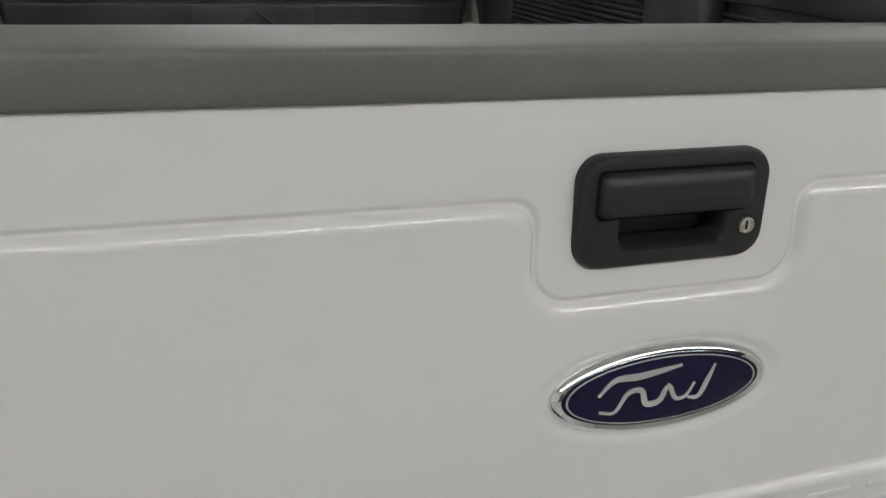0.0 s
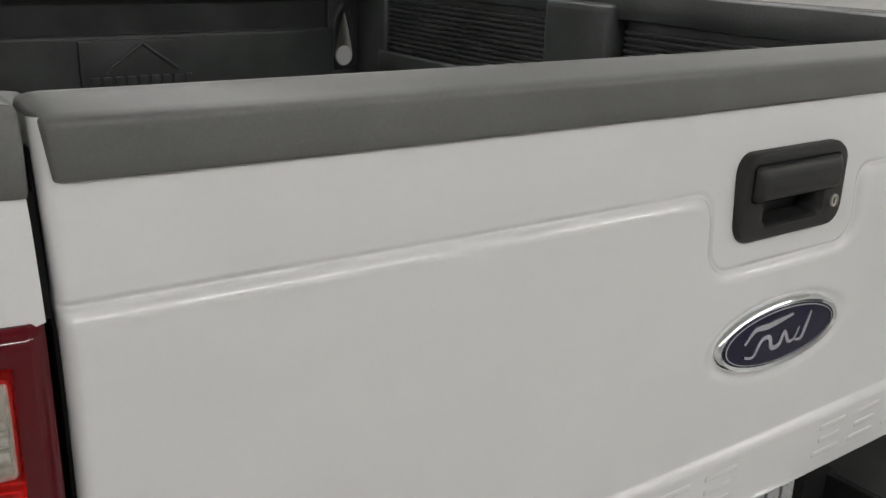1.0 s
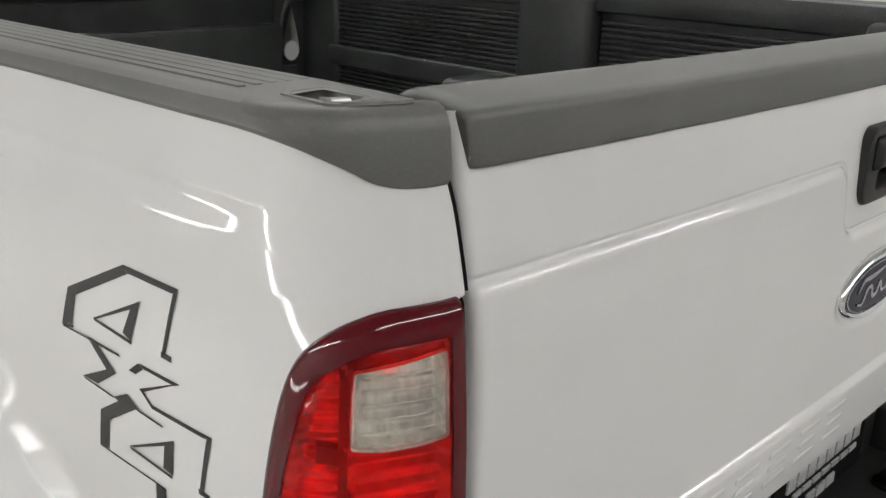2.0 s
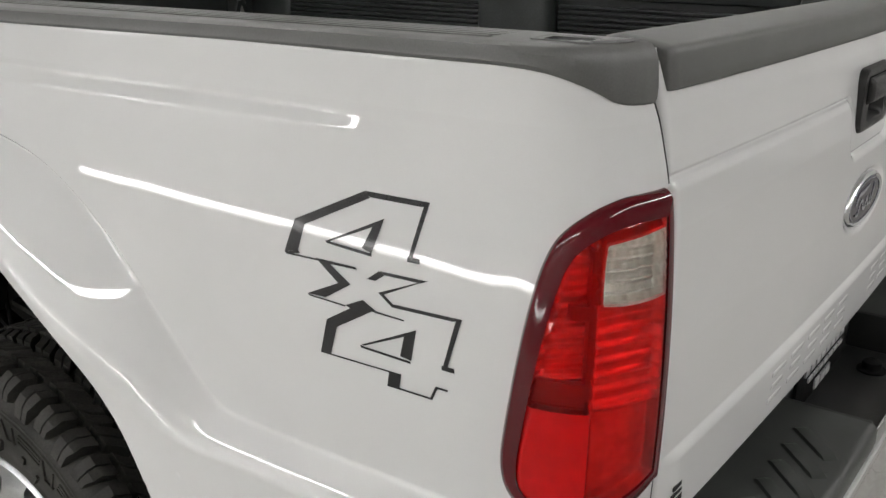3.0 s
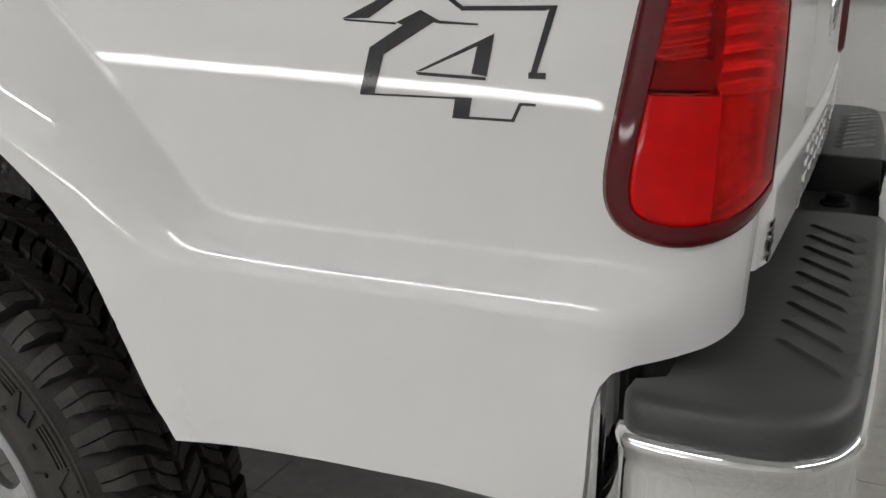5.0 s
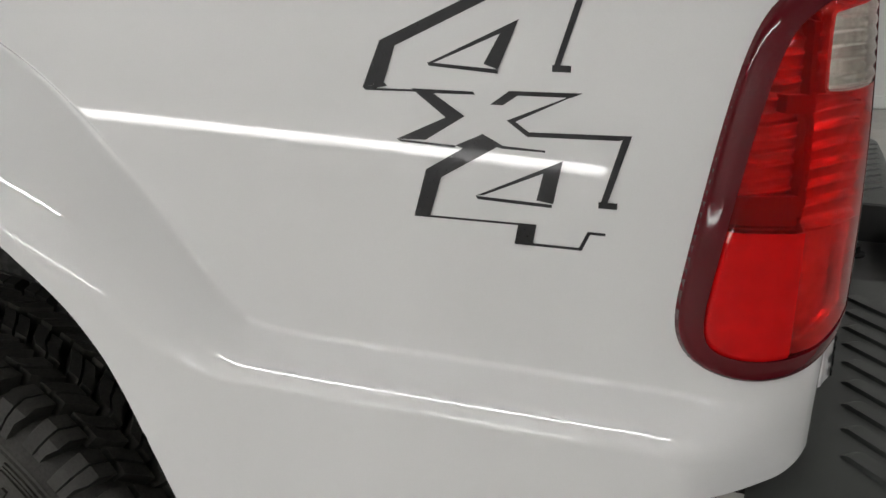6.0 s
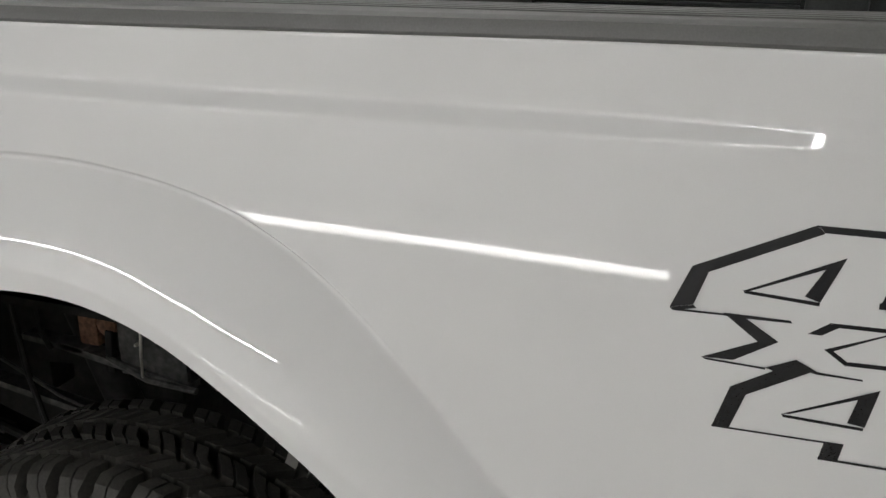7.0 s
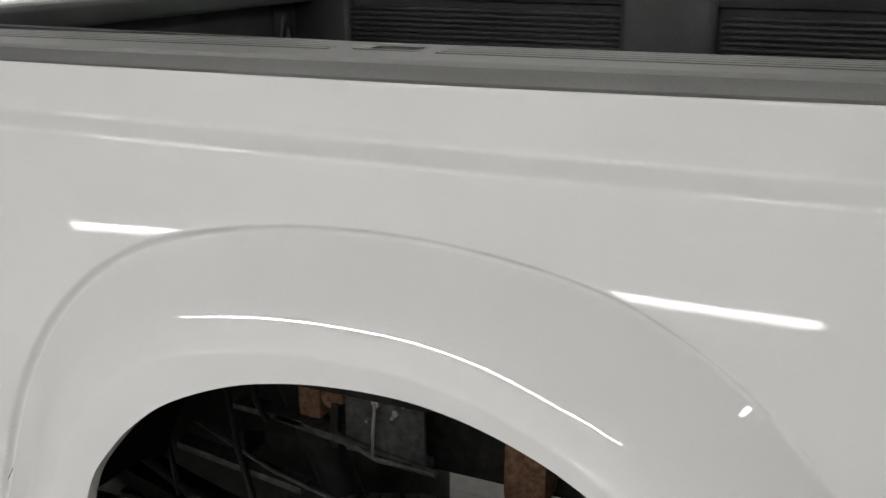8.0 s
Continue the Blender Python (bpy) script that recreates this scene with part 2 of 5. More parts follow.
for lx in (0.6, 4.4):
    for ly in (1.5, 3.55, 7.4):
        ceiling_light(lx, ly, 2.0, half=0.044)
for lx in (-2.25, 0.0, 2.25, 4.5):
    ceiling_light(lx, -3.0, 2.2, 90.0, 0.090)


def hung_light(x, y, length, z, half):
    """A long fitting hung from the ceiling on two rods."""
    ob = empty("hung_light", (x, y, ZC))
    h = length / 2
    part("housing", box(x - half - 0.02, x + half + 0.02, y - h - 0.02, y + h + 0.02, z + 0.012, z + 0.07, 0.01), FIXTURE, ob)
    part("diffuser", box(x - half, x + half, y - h, y + h, z, z + 0.012, 0.003), HUNG_ON, ob)
    for ry in (y - 0.7 * h, y + 0.7 * h):
        part("rod", tube([(x, ry, z + 0.06), (x, ry, ZC)], 0.006, 8), FIXTURE, ob)
    return tagged(ob, "long white light hung from the ceiling on rods", "hung light")


hung_light(-3.4, 2.15, 4.4, 2.3, 0.082)


# unseen low bar, added so the bed side reflects a long bright streak
def added_light_bar(x, y0, y1, z):
    ob = empty("added_light_bar", (x, (y0 + y1) / 2, FLOOR_Z))
    part("housing", box(x - 0.05, x, y0, y1, z - 0.05, z + 0.05, 0.01), FIXTURE, ob)
    part("diffuser", box(x, x + 0.03, y0 + 0.02, y1 - 0.02, z - 0.034, z + 0.034, 0.01), BAR_ON, ob)
    for z0 in (z - 0.05, z + 0.042):
        part("hood", box(x, x + 0.10, y0, y1, z0, z0 + 0.008, 0.002), FIXTURE, ob)
    for y in (y0 + 0.3, y1 - 0.3):
        part("foot", box(x - 0.04, x - 0.01, y - 0.03, y + 0.03, FLOOR_Z, z - 0.05, 0.004), FIXTURE, ob)
    return tagged(ob, "added low white light bar, unseen, for the streak on the bed side", "light bar")


added_light_bar(-3.5, 0.42, 3.95, 0.43)

# ---- the pickup truck ----
truck = tagged(empty("pickup_truck", (0, 1.0, FLOOR_Z)), "white pickup truck with black rail caps parked on the floor", "pickup truck")

# plan of the left bed side, from the tailgate gap round the rear corner and forward
PLAN = [(-0.7855, 0.0035), (-0.794, 0.0038), (-0.802, 0.0045), (-0.815, 0.006), (-0.835, 0.011), (-0.853, 0.019), (-0.868, 0.030), (-0.880, 0.045), (-0.889, 0.064), (-0.8955, 0.09),
        (-0.900, 0.13), (-0.905, 0.20), (-0.910, 0.30), (-0.917, 0.45), (-0.926, 0.62), (-0.936, 0.85), (-0.942, 1.10), (-0.946, 1.5), (-0.946, 2.0), (-0.944, 2.25)]


def smooth_line(pts, n):
    """A dense Catmull-Rom line through points, evenly spaced."""
    p = np.array([pts[0]] + pts + [pts[-1]], float)
    p[0] = 2 * p[1] - p[2]
    p[-1] = 2 * p[-2] - p[-3]
    out = []
    for i in range(1, len(p) - 2):
        t = np.linspace(0, 1, 40, endpoint=False)[:, None]
        a, b, c, d = p[i - 1], p[i], p[i + 1], p[i + 2]
        out.append(0.5 * (2 * b + (c - a) * t + (2 * a - 5 * b + 4 * c - d) * t ** 2 + (3 * b - a - 3 * c + d) * t ** 3))
    out = np.vstack(out + [p[-2:-1]])
    s = np.r_[0, np.cumsum(np.hypot(*np.diff(out, axis=0).T))]
    q = np.linspace(0, s[-1], n)
    return q, np.c_[np.interp(q, s, out[:, 0]), np.interp(q, s, out[:, 1])]


PS, PXY = smooth_line(PLAN, 3000)
PS = PS - np.interp(0.802, -PXY[:, 0], PS)
S_START = float(PS[0])
TAN = np.gradient(PXY, PS, axis=0)
for k in (0, 1):
    TAN[:, k] = np.convolve(np.pad(TAN[:, k], 10, mode="edge"), np.ones(21) / 21, mode="valid")
TAN /= np.hypot(TAN[:, 0], TAN[:, 1])[:, None]
NRM = np.c_[-TAN[:, 1], TAN[:, 0]]  # outwards
S_END = PS[-1]


def plan_y(s):
    return np.interp(s, PS, PXY[:, 1])


def s_at(y):
    return float(np.interp(y, PXY[:, 1], PS))


# wheel arch and flare lines over y
ARCH = [(0.574, 0.60), (0.600, 0.684), (0.618, 0.724), (0.644, 0.801), (0.670, 0.877), (0.690, 0.922), (0.719, 0.968), (0.765, 1.017), (0.815, 1.057), (0.87, 1.091), (0.92, 1.110),
        (0.98, 1.124), (1.03, 1.130), (1.09, 1.129), (1.150, 1.122), (1.217, 1.105), (1.291, 1.072), (1.34, 1.037), (1.381, 0.997), (1.426, 0.938), (1.458, 0.85), (1.480, 0.75), (1.495, 0.60)]
FLARE = [(0.0, 0.935), (0.3, 0.937), (0.45, 0.938), (0.525, 0.942), (0.556, 0.957), (0.585, 0.992), (0.61, 1.030), (0.65, 1.084), (0.70, 1.140), (0.75, 1.184), (0.80, 1.216),
         (0.85, 1.239), (0.92, 1.257), (1.0, 1.268), (1.06, 1.271), (1.12, 1.270), (1.18, 1.265), (1.25, 1.253), (1.31, 1.238), (1.365, 1.217), (1.43, 1.175), (1.50, 1.105), (1.57, 1.0),
         (1.63, 0.875), (1.68, 0.73), (1.73, 0.54), (1.80, 0.22), (2.3, -2.1)]


def dense(pts):
    _, q = smooth_line(pts, 1500)
    order = np.argsort(q[:, 0])
    return q[order, 0], q[order, 1]


AY, AZ = dense(ARCH)
FY, FZ = dense(FLARE)
FG = np.gradient(FZ, FY)
# height of the fullest line of the side
CROWN = [(-0.2, 1.148), (0.1, 1.149), (0.25, 1.162), (0.4, 1.175), (0.55, 1.189), (0.7, 1.199), (0.85, 1.206), (1.0, 1.215), (1.15, 1.218), (1.3, 1.208), (1.45, 1.190), (1.7, 1.165), (2.4, 1.12)]
CY, CZ = dense(CROWN)


def ramp(a, b, v, soft=0.0015):
    """A straight chamfer from 0 at a to 1 at b, with narrow rounded shoulders."""
    k = soft / abs(b - a)
    t = (np.asarray(v, float) - a) / (b - a)
    q = lambda x: np.where(x < -k, 0, np.where(x > k, x, (x + k) ** 2 / (4 * k)))
    return q(t) - q(t - 1)


def bend(e, at, width):
    """Level before at, rising one to one behind it, rounded over a width."""
    x = np.asarray(e, float) - at
    return np.where(x < -width / 2, 0, np.where(x > width / 2, x, (x + width / 2) ** 2 / (2 * width)))


def fold(a, c, b, m, e):
    """A raised edge: a sharp foot at a, slope m up to c, then rounded over to level at b."""
    x = np.clip((b - np.asarray(e, float)) / (b - c), 0, 1)
    return m * np.clip(np.minimum(e, c) - a, 0, None) + m * (b - c) / 2 * (1 - x * x)


def flare_distance(y, z):
    """Distance below the flare line, to its nearest point."""
    foot = np.array(y, float)
    for _ in range(12):
        f, g = np.interp(foot, FY, FZ), np.interp(foot, FY, FG)
        foot = foot - np.clip(0.8 * ((foot - y) + (f - z) * g) / (1 + g * g), -0.05, 0.05)
    return np.where(np.interp(y, FY, FZ) > z, 1, -1) * np.hypot(foot - y, np.interp(foot, FY, FZ) - z)


# how the rear corner leans in towards its top
LEAN_Z, LEAN = dense([(0.85, 0.0), (0.95, 0.0), (1.05, 0.001), (1.15, 0.0033), (1.22, 0.0062), (1.28, 0.0105), (1.33, 0.0195), (1.378, 0.034), (1.43, 0.055), (1.48, 0.078)])


def side_out(s, z):
    """How far the skin stands out from the plan line."""
    y = plan_y(s)
    back = step(0.03, 0.16, y)
    crown = np.interp(y, CY, CZ)
    u = z - crown
    reach = np.where(u < 0, 0.27, 0.14)
    d = -0.38 * u * u / (1 + (u / reach) ** 8) ** 0.25 * (0.35 + 0.65 * back) - 0.03 * np.clip(z - 1.30, 0, 0.03)
    d = d - 0.58 * (bend(z, 1.3315, 0.007) - bend(z, 1.3495, 0.007)) * step(0.06, 0.55, y)
    d = d - 0.08 * np.clip(z - 1.36, 0, 1) - 60.0 * np.clip(z - np.interp(s, RAIL_S, RAIL_Z) + 0.007, 0, 0.012) ** 2 * step(0.15, 0.3, y)
    d = d - np.interp(z, LEAN_Z, LEAN) * step(0.12, 0.008, y)
    e = flare_distance(y, z)
    over = step(0.55, 0.82, y)
    wide = step(0.50, 0.80, y)
    dip, rise = 1.25 * over, 0.97 - 0.29 * step(0.68, 0.98, y)
    fall, turn = 0.037 + 0.050 * wide + 0.012 * np.exp(-((y - 0.86) / 0.11) ** 2), 0.022 + 0.022 * wide
    lip = (dip + rise) * bend(e, 0.003 + 0.0052 * over, 0.008 - 0.0015 * over) - dip * bend(e, 0.001, 0.003)
    lip = lip - (rise - 0.24) * bend(e, fall, turn) - (0.24 + 0.05 * over) * bend(e, fall + turn / 2 + 0.004, 0.006)
    lip = lip - 0.10 * (1 - over) * np.clip(e - 0.050, 0, 0.3) ** 1.5
    return d + lip * step(0.035, 0.13, y)


def side_place(s, z, lift=0.0):
    d = side_out(s, z) + lift
    nx, ny = np.interp(s, PS, NRM[:, 0]), np.interp(s, PS, NRM[:, 1])
    return np.c_[np.interp(s, PS, PXY[:, 0]) + nx * d, plan_y(s) + ny * d, z]


S12 = s_at(0.128)
LOW_S = [0.0, s_at(0.008), s_at(0.017), s_at(0.05), s_at(0.09), s_at(0.110), s_at(0.121), S12, S12 + 0.004, s_at(0.28), s_at(0.42), s_at(0.55), s_at(0.60), S_END]
LOW_Z = [0.868, 0.866, 0.862, 0.853, 0.846, 0.838, 0.822, 0.795, 0.675, 0.683, 0.681, 0.676, 0.674, 0.66]
RAIL_S = [0.0, 0.04, 0.075, 0.112, 0.14, 0.162, 0.20, s_at(0.5), s_at(1.0), s_at(1.5), S_END]
RAIL_Z = [1.379, 1.381, 1.386, 1.399, 1.409, 1.4135, 1.415, 1.414, 1.4075, 1.404, 1.399]


def low_edge(s):
    y = plan_y(s)
    arch = np.interp(y, AY, AZ, left=0.0, right=0.0)
    return np.maximum(np.interp(s, LOW_S, LOW_Z), arch)


def rail_edge(s):
    a = np.interp(s, RAIL_S, RAIL_Z)
    return (a + np.interp(s - 0.008, RAIL_S, RAIL_Z) + np.interp(s + 0.008, RAIL_S, RAIL_Z)) / 3


# lamp outline on the unrolled side
LAMP = [(0.0, 1.298), (0.035, 1.2985), (0.062, 1.2975), (0.084, 1.291), (0.100, 1.283), (0.117, 1.2705), (0.131, 1.254), (0.142, 1.225), (0.152, 1.18), (0.159, 1.141), (0.172, 1.06),
        (0.179, 1.01), (0.174, 0.982), (0.158, 0.964), (0.13, 0.955), (0.10, 0.955), (0.065, 0.962), (0.035, 0.972), (0.0, 0.987)]


def chaikin(pts, times=2):
    for _ in range(times):
        out = [pts[0]]
        for a, b in zip(pts, pts[1:]):
            out += [(0.75 * a[0] + 0.25 * b[0], 0.75 * a[1] + 0.25 * b[1]), (0.25 * a[0] + 0.75 * b[0], 0.25 * a[1] + 0.75 * b[1])]
        pts = out + [pts[-1]]
    return pts


LAMP_LINE = chaikin(LAMP)


def poly_sd(pts, u, v):
    """Signed distance to a closed polygon, positive inside."""
    p = np.array(pts)
    q = np.roll(p, -1, axis=0)
    best = np.full(np.shape(u), 1e9)
    inside = np.zeros(np.shape(u), bool)
    for (x0, y0), (x1, y1) in zip(p, q):
        ex, ey = x1 - x0, y1 - y0
        t = np.clip(((u - x0) * ex + (v - y0) * ey) / (ex * ex + ey * ey + 1e-12), 0, 1)
        best = np.minimum(best, np.hypot(u - x0 - t * ex, v - y0 - t * ey))
        cross = ((y0 > v) != (y1 > v)) & (u < (x1 - x0) * (v - y0) / (y1 - y0 + 1e-12) + x0)
        inside ^= cross
    return np.where(inside, best, -best)


LAMP_FULL = [(-0.013 if u == 0.0 else u, v) for u, v in LAMP_LINE]


def lamp_sd(s, z):
    return poly_sd(LAMP_FULL, s, z)


def bed_side():
    us = np.unique(np.r_[np.linspace(S_START, 0.3, 96), np.linspace(0.3, s_at(1.75), 400), np.linspace(s_at(1.75), S_END, 30)])
    vs = np.unique(np.r_[np.linspace(0.62, 0.86, 40), np.linspace(0.86, 1.28, 320), np.linspace(1.28, 1.325, 14), np.linspace(1.325, 1.362, 40), np.linspace(1.362, 1.43, 18)])
    hole = lambda s, z: np.where((s < 0.2) & (z > 0.94) & (z < 1.31), 0.011 - lamp_sd(s, z), 0.01)
    me = clipped(us, vs, [lambda s, z: z - low_edge(s), lambda s, z: rail_edge(s) + 0.008 - z, hole, lambda s, z: np.where((z > 0.985) & (z < 1.2965), s + 0.0035, s - S_START + 0.001)], side_place)
    uv = clipped.uv
    return rimmed(me, lambda c: Vector((0.016 if c.y > 0.07 else 0.0, 0.02 if c.y <= 0.07 else 0, 0))), uv


side_mesh, side_uv = bed_side()
part("bed_side", mirrored(side_mesh), PAINT, truck)
side = part("bed_side", true_normals(side_mesh, side_uv, side_place, (-1, -0.6, 0)), PAINT, truck)


# black cap on the bed rail, with a stake pocket near its rear end
def cap_top(y):
    return 1.4335 - 0.011 * max(y - 0.15, 0.0)


CAP_IN = -0.798


CAP_TOP = []


def rail_cap():
    ss = np.unique(np.r_[np.linspace(S_START, 0.4, 84), np.linspace(0.4, S_END, 70)])
    rows, last_y = [], 0.0
    CAP_TOP.clear()
    for s in ss:
        s1 = np.array([s])
        lo = float(rail_edge(s1)[0])
        y = float(plan_y(s1)[0])
        zt = cap_top(y)
        def at(lift, z):
            swell = 0.009 * step(0.01, 0.08, y) * step(lo, lo + 0.014, z)
            p = side_place(s1, np.array([min(z, lo - 0.001)]), lift + swell)[0]
            return (p[0], p[1], z)
        row = [at(0.001, lo - 0.004), at(0.0045, lo), at(0.0050, lo + 0.3 * (zt - 0.018 - lo)), at(0.0030, max(lo + 0.003, zt - 0.018)), at(-0.0005, zt - 0.0095), at(-0.005, zt - 0.0038), at(-0.012, zt - 0.001)]
        o = np.array(row[-1])
        last_y = max(last_y, o[1] + 0.002)
        end = step(0.10, 0.0, y)
        inner = np.array((CAP_IN - 0.004 * end, min(last_y, 2.25), zt))
        CAP_TOP.append((s, o, inner))
        for f in np.linspace(0, 1, 13)[1:]:
            p = o + (inner - o) * f
            row.append((p[0], p[1], zt - 0.001 + 0.002 * math.sin(math.pi * min(f * 1.2, 1) / 2)))
        row.append((inner[0] + 0.004, inner[1], zt - 0.002))
        row.append((inner[0] + 0.006, inner[1], zt - 0.045))
        rows.append(row)
    # the end turns into the gap beside the tailgate
    rows.insert(0, [(x + 0.002, y + 0.004, z - (0.002 if z > 1.39 else 0)) for x, y, z in rows[0]])
    rows.insert(0, [(x, y + 0.055, z - 0.003) for x, y, z in rows[0]])
    verts = [p for r in rows for p in r]
    n = len(rows[0])
    faces = []
    for i in range(len(rows) - 1):
        for j in range(n - 1):
            c = [sum(r[q][k] for r in (rows[i], rows[i + 1]) for q in (j, j + 1)) / 4 for k in range(3)]
            if i > 1 and (0.083 < c[1] < 0.129 or 1.075 < c[1] < 1.128) and -0.855 < c[0] < -0.825:
                continue
            faces.append((i * n + j, i * n + j + 1, (i + 1) * n + j + 1, (i + 1) * n + j))
    me = mesh_of(verts, faces)
    bm = bmesh.new()
    bm.from_mesh(me)
    bmesh.ops.recalc_face_normals(bm, faces=bm.faces[:])
    bm.to_mesh(me)
    bm.free()
    return sharp(me, 45)


cap_mesh = rail_cap()
cap = part("rail_cap", cap_mesh, BLACK_PLASTIC, truck, "black textured plastic bed rail cap")
cap_r = part("rail_cap", mirrored(cap_mesh), BLACK_PLASTIC, truck, "black textured plastic bed rail cap")


def tail_lamp(flip):
    """Maroon frame, red shell over ribbed silver bowls, plain reflector below, clear window."""
    us = np.linspace(-0.0045, 0.2, 137)
    vs = np.linspace(0.94, 1.31, 247)
    sd = lamp_sd
    edge, join_z, mid = 0.0205, 1.089, 0.088

    def dome(s, z):
        k = np.clip(sd(s, z) / edge, 0, 1)
        return side_place(s, z, 0.002 + 0.010 * np.sqrt(1 - (1 - k) ** 2))

    def shell(s, z):
        k = np.clip((sd(s, z) - edge) / 0.008, 0, 1)
        return side_place(s, z, 0.0085 + 0.0035 * k * (2 - k))

    window = [(0.0125, 1.203), (0.0125, 1.2655), (0.015, 1.2675), (0.078, 1.2585), (0.0815, 1.255), (0.0830, 1.203), (0.0805, 1.1985), (0.015, 1.2005)]
    window = chaikin(window + window[:1], 1)[:-1]
    wsd = lambda s, z: poly_sd(window, s, z)
    saw = lambda t: np.abs((t % 1.0) - 0.28) * np.where((t % 1.0) < 0.28, 1 / 0.28, 1 / 0.72)

    def bowls(s, z):
        left = step(mid - 0.001, mid + 0.001, s)
        up = step(join_z - 0.003, join_z + 0.003, z)
        depth = -0.013 + 0.0205 * np.maximum(step(0.006, -0.001, sd(s, z) - edge), step(0.005, 0.0, -wsd(s, z)))
        arc = z + 0.16 * (s - mid) * left + 2.2 * (s - 0.045) ** 2 * (1 - left)
        rib = 0.0052 * saw(arc / 0.0105) * left + 0.0068 * saw(arc / 0.0150) * (1 - left)
        wall = 0.011 * np.exp(-((s - mid) / 0.0028) ** 2) + 0.008 * np.exp(-((z - join_z) / 0.002) ** 2)
        return side_place(s, z, np.minimum(depth + rib * up + wall, 0.0076))

    def bowl(s, z):
        rib = 0.0046 * saw((z + 1.6 * (s - 0.045) ** 2) / 0.0105) + 0.0005 * np.sin(2 * np.pi * s / 0.024 + 40 * z)
        return side_place(s, z, -0.010 + 0.019 * step(0.004, -0.001, wsd(s, z)) + rib * step(0.002, 0.006, wsd(s, z)))

    f = mirrored if flip else (lambda m: m)
    inner = lambda s, z: sd(s, z) - edge
    frame_me = rimmed(clipped(us, vs, [lambda s, z: sd(s, z), lambda s, z: edge + 0.0015 - sd(s, z)], dome), lambda c: Vector((0.012, 0.014, 0)))
    lens_me = clipped(us, vs, [inner, lambda s, z: -wsd(s, z), lambda s, z: np.maximum(z - join_z, mid - s)], shell)
    refl_me = clipped(us, vs, [inner, lambda s, z: join_z - z, lambda s, z: s - mid], shell)
    bowl_me = clipped(us, vs, [lambda s, z: inner(s, z) + 0.001, lambda s, z: 0.001 - wsd(s, z)], bowls)
    clear_me = clipped(us, vs, [wsd], lambda s, z: side_place(s, z, 0.0116 + 0.0007 * np.cos(2 * np.pi * z / 0.0105)))
    white_me = clipped(us, vs, [lambda s, z: wsd(s, z) + 0.0015], bowl)
    lens_me.flip_normals()
    clear_me.flip_normals()
    lamp = part("tail_lamp", f(frame_me), MAROON, truck, "red tail lamp with a dark maroon frame")
    part("red_lens", f(lens_me), RED_GLASS, lamp, "clear bright red lens")
    part("reflector", f(refl_me), RED, lamp, "plain red side reflector")
    part("lamp_bowl", f(bowl_me), RED_BOWL, lamp, "ribbed bowl behind the red lens")
    part("clear_lens", f(clear_me), CLEAR, lamp, "clear ribbed reversing lens")
    part("window_bowl", f(white_me), REFLECT, lamp, "ribbed silver bowl")
    for s0, s1, z0, z1 in ((mid + 0.004, 0.150, join_z + 0.004, join_z + 0.028), (mid + 0.004, mid + 0.022, 1.182, 1.196), (mid - 0.002, mid + 0.005, 1.10, 1.25)):
        shelf = clipped(np.linspace(s0, s1, 12), np.linspace(z0, z1, 12), [lambda s, z: inner(s, z) - 0.004], lambda s, z: side_place(s, z, 0.001))
        part("bowl_shelf", f(rimmed(shelf, lambda c: Vector((0.008, 0.008, 0)))), BOWL_DARK, lamp, "dark shelf inside the lamp")
    return lamp


tail_lamp(False)
tail_lamp(True)


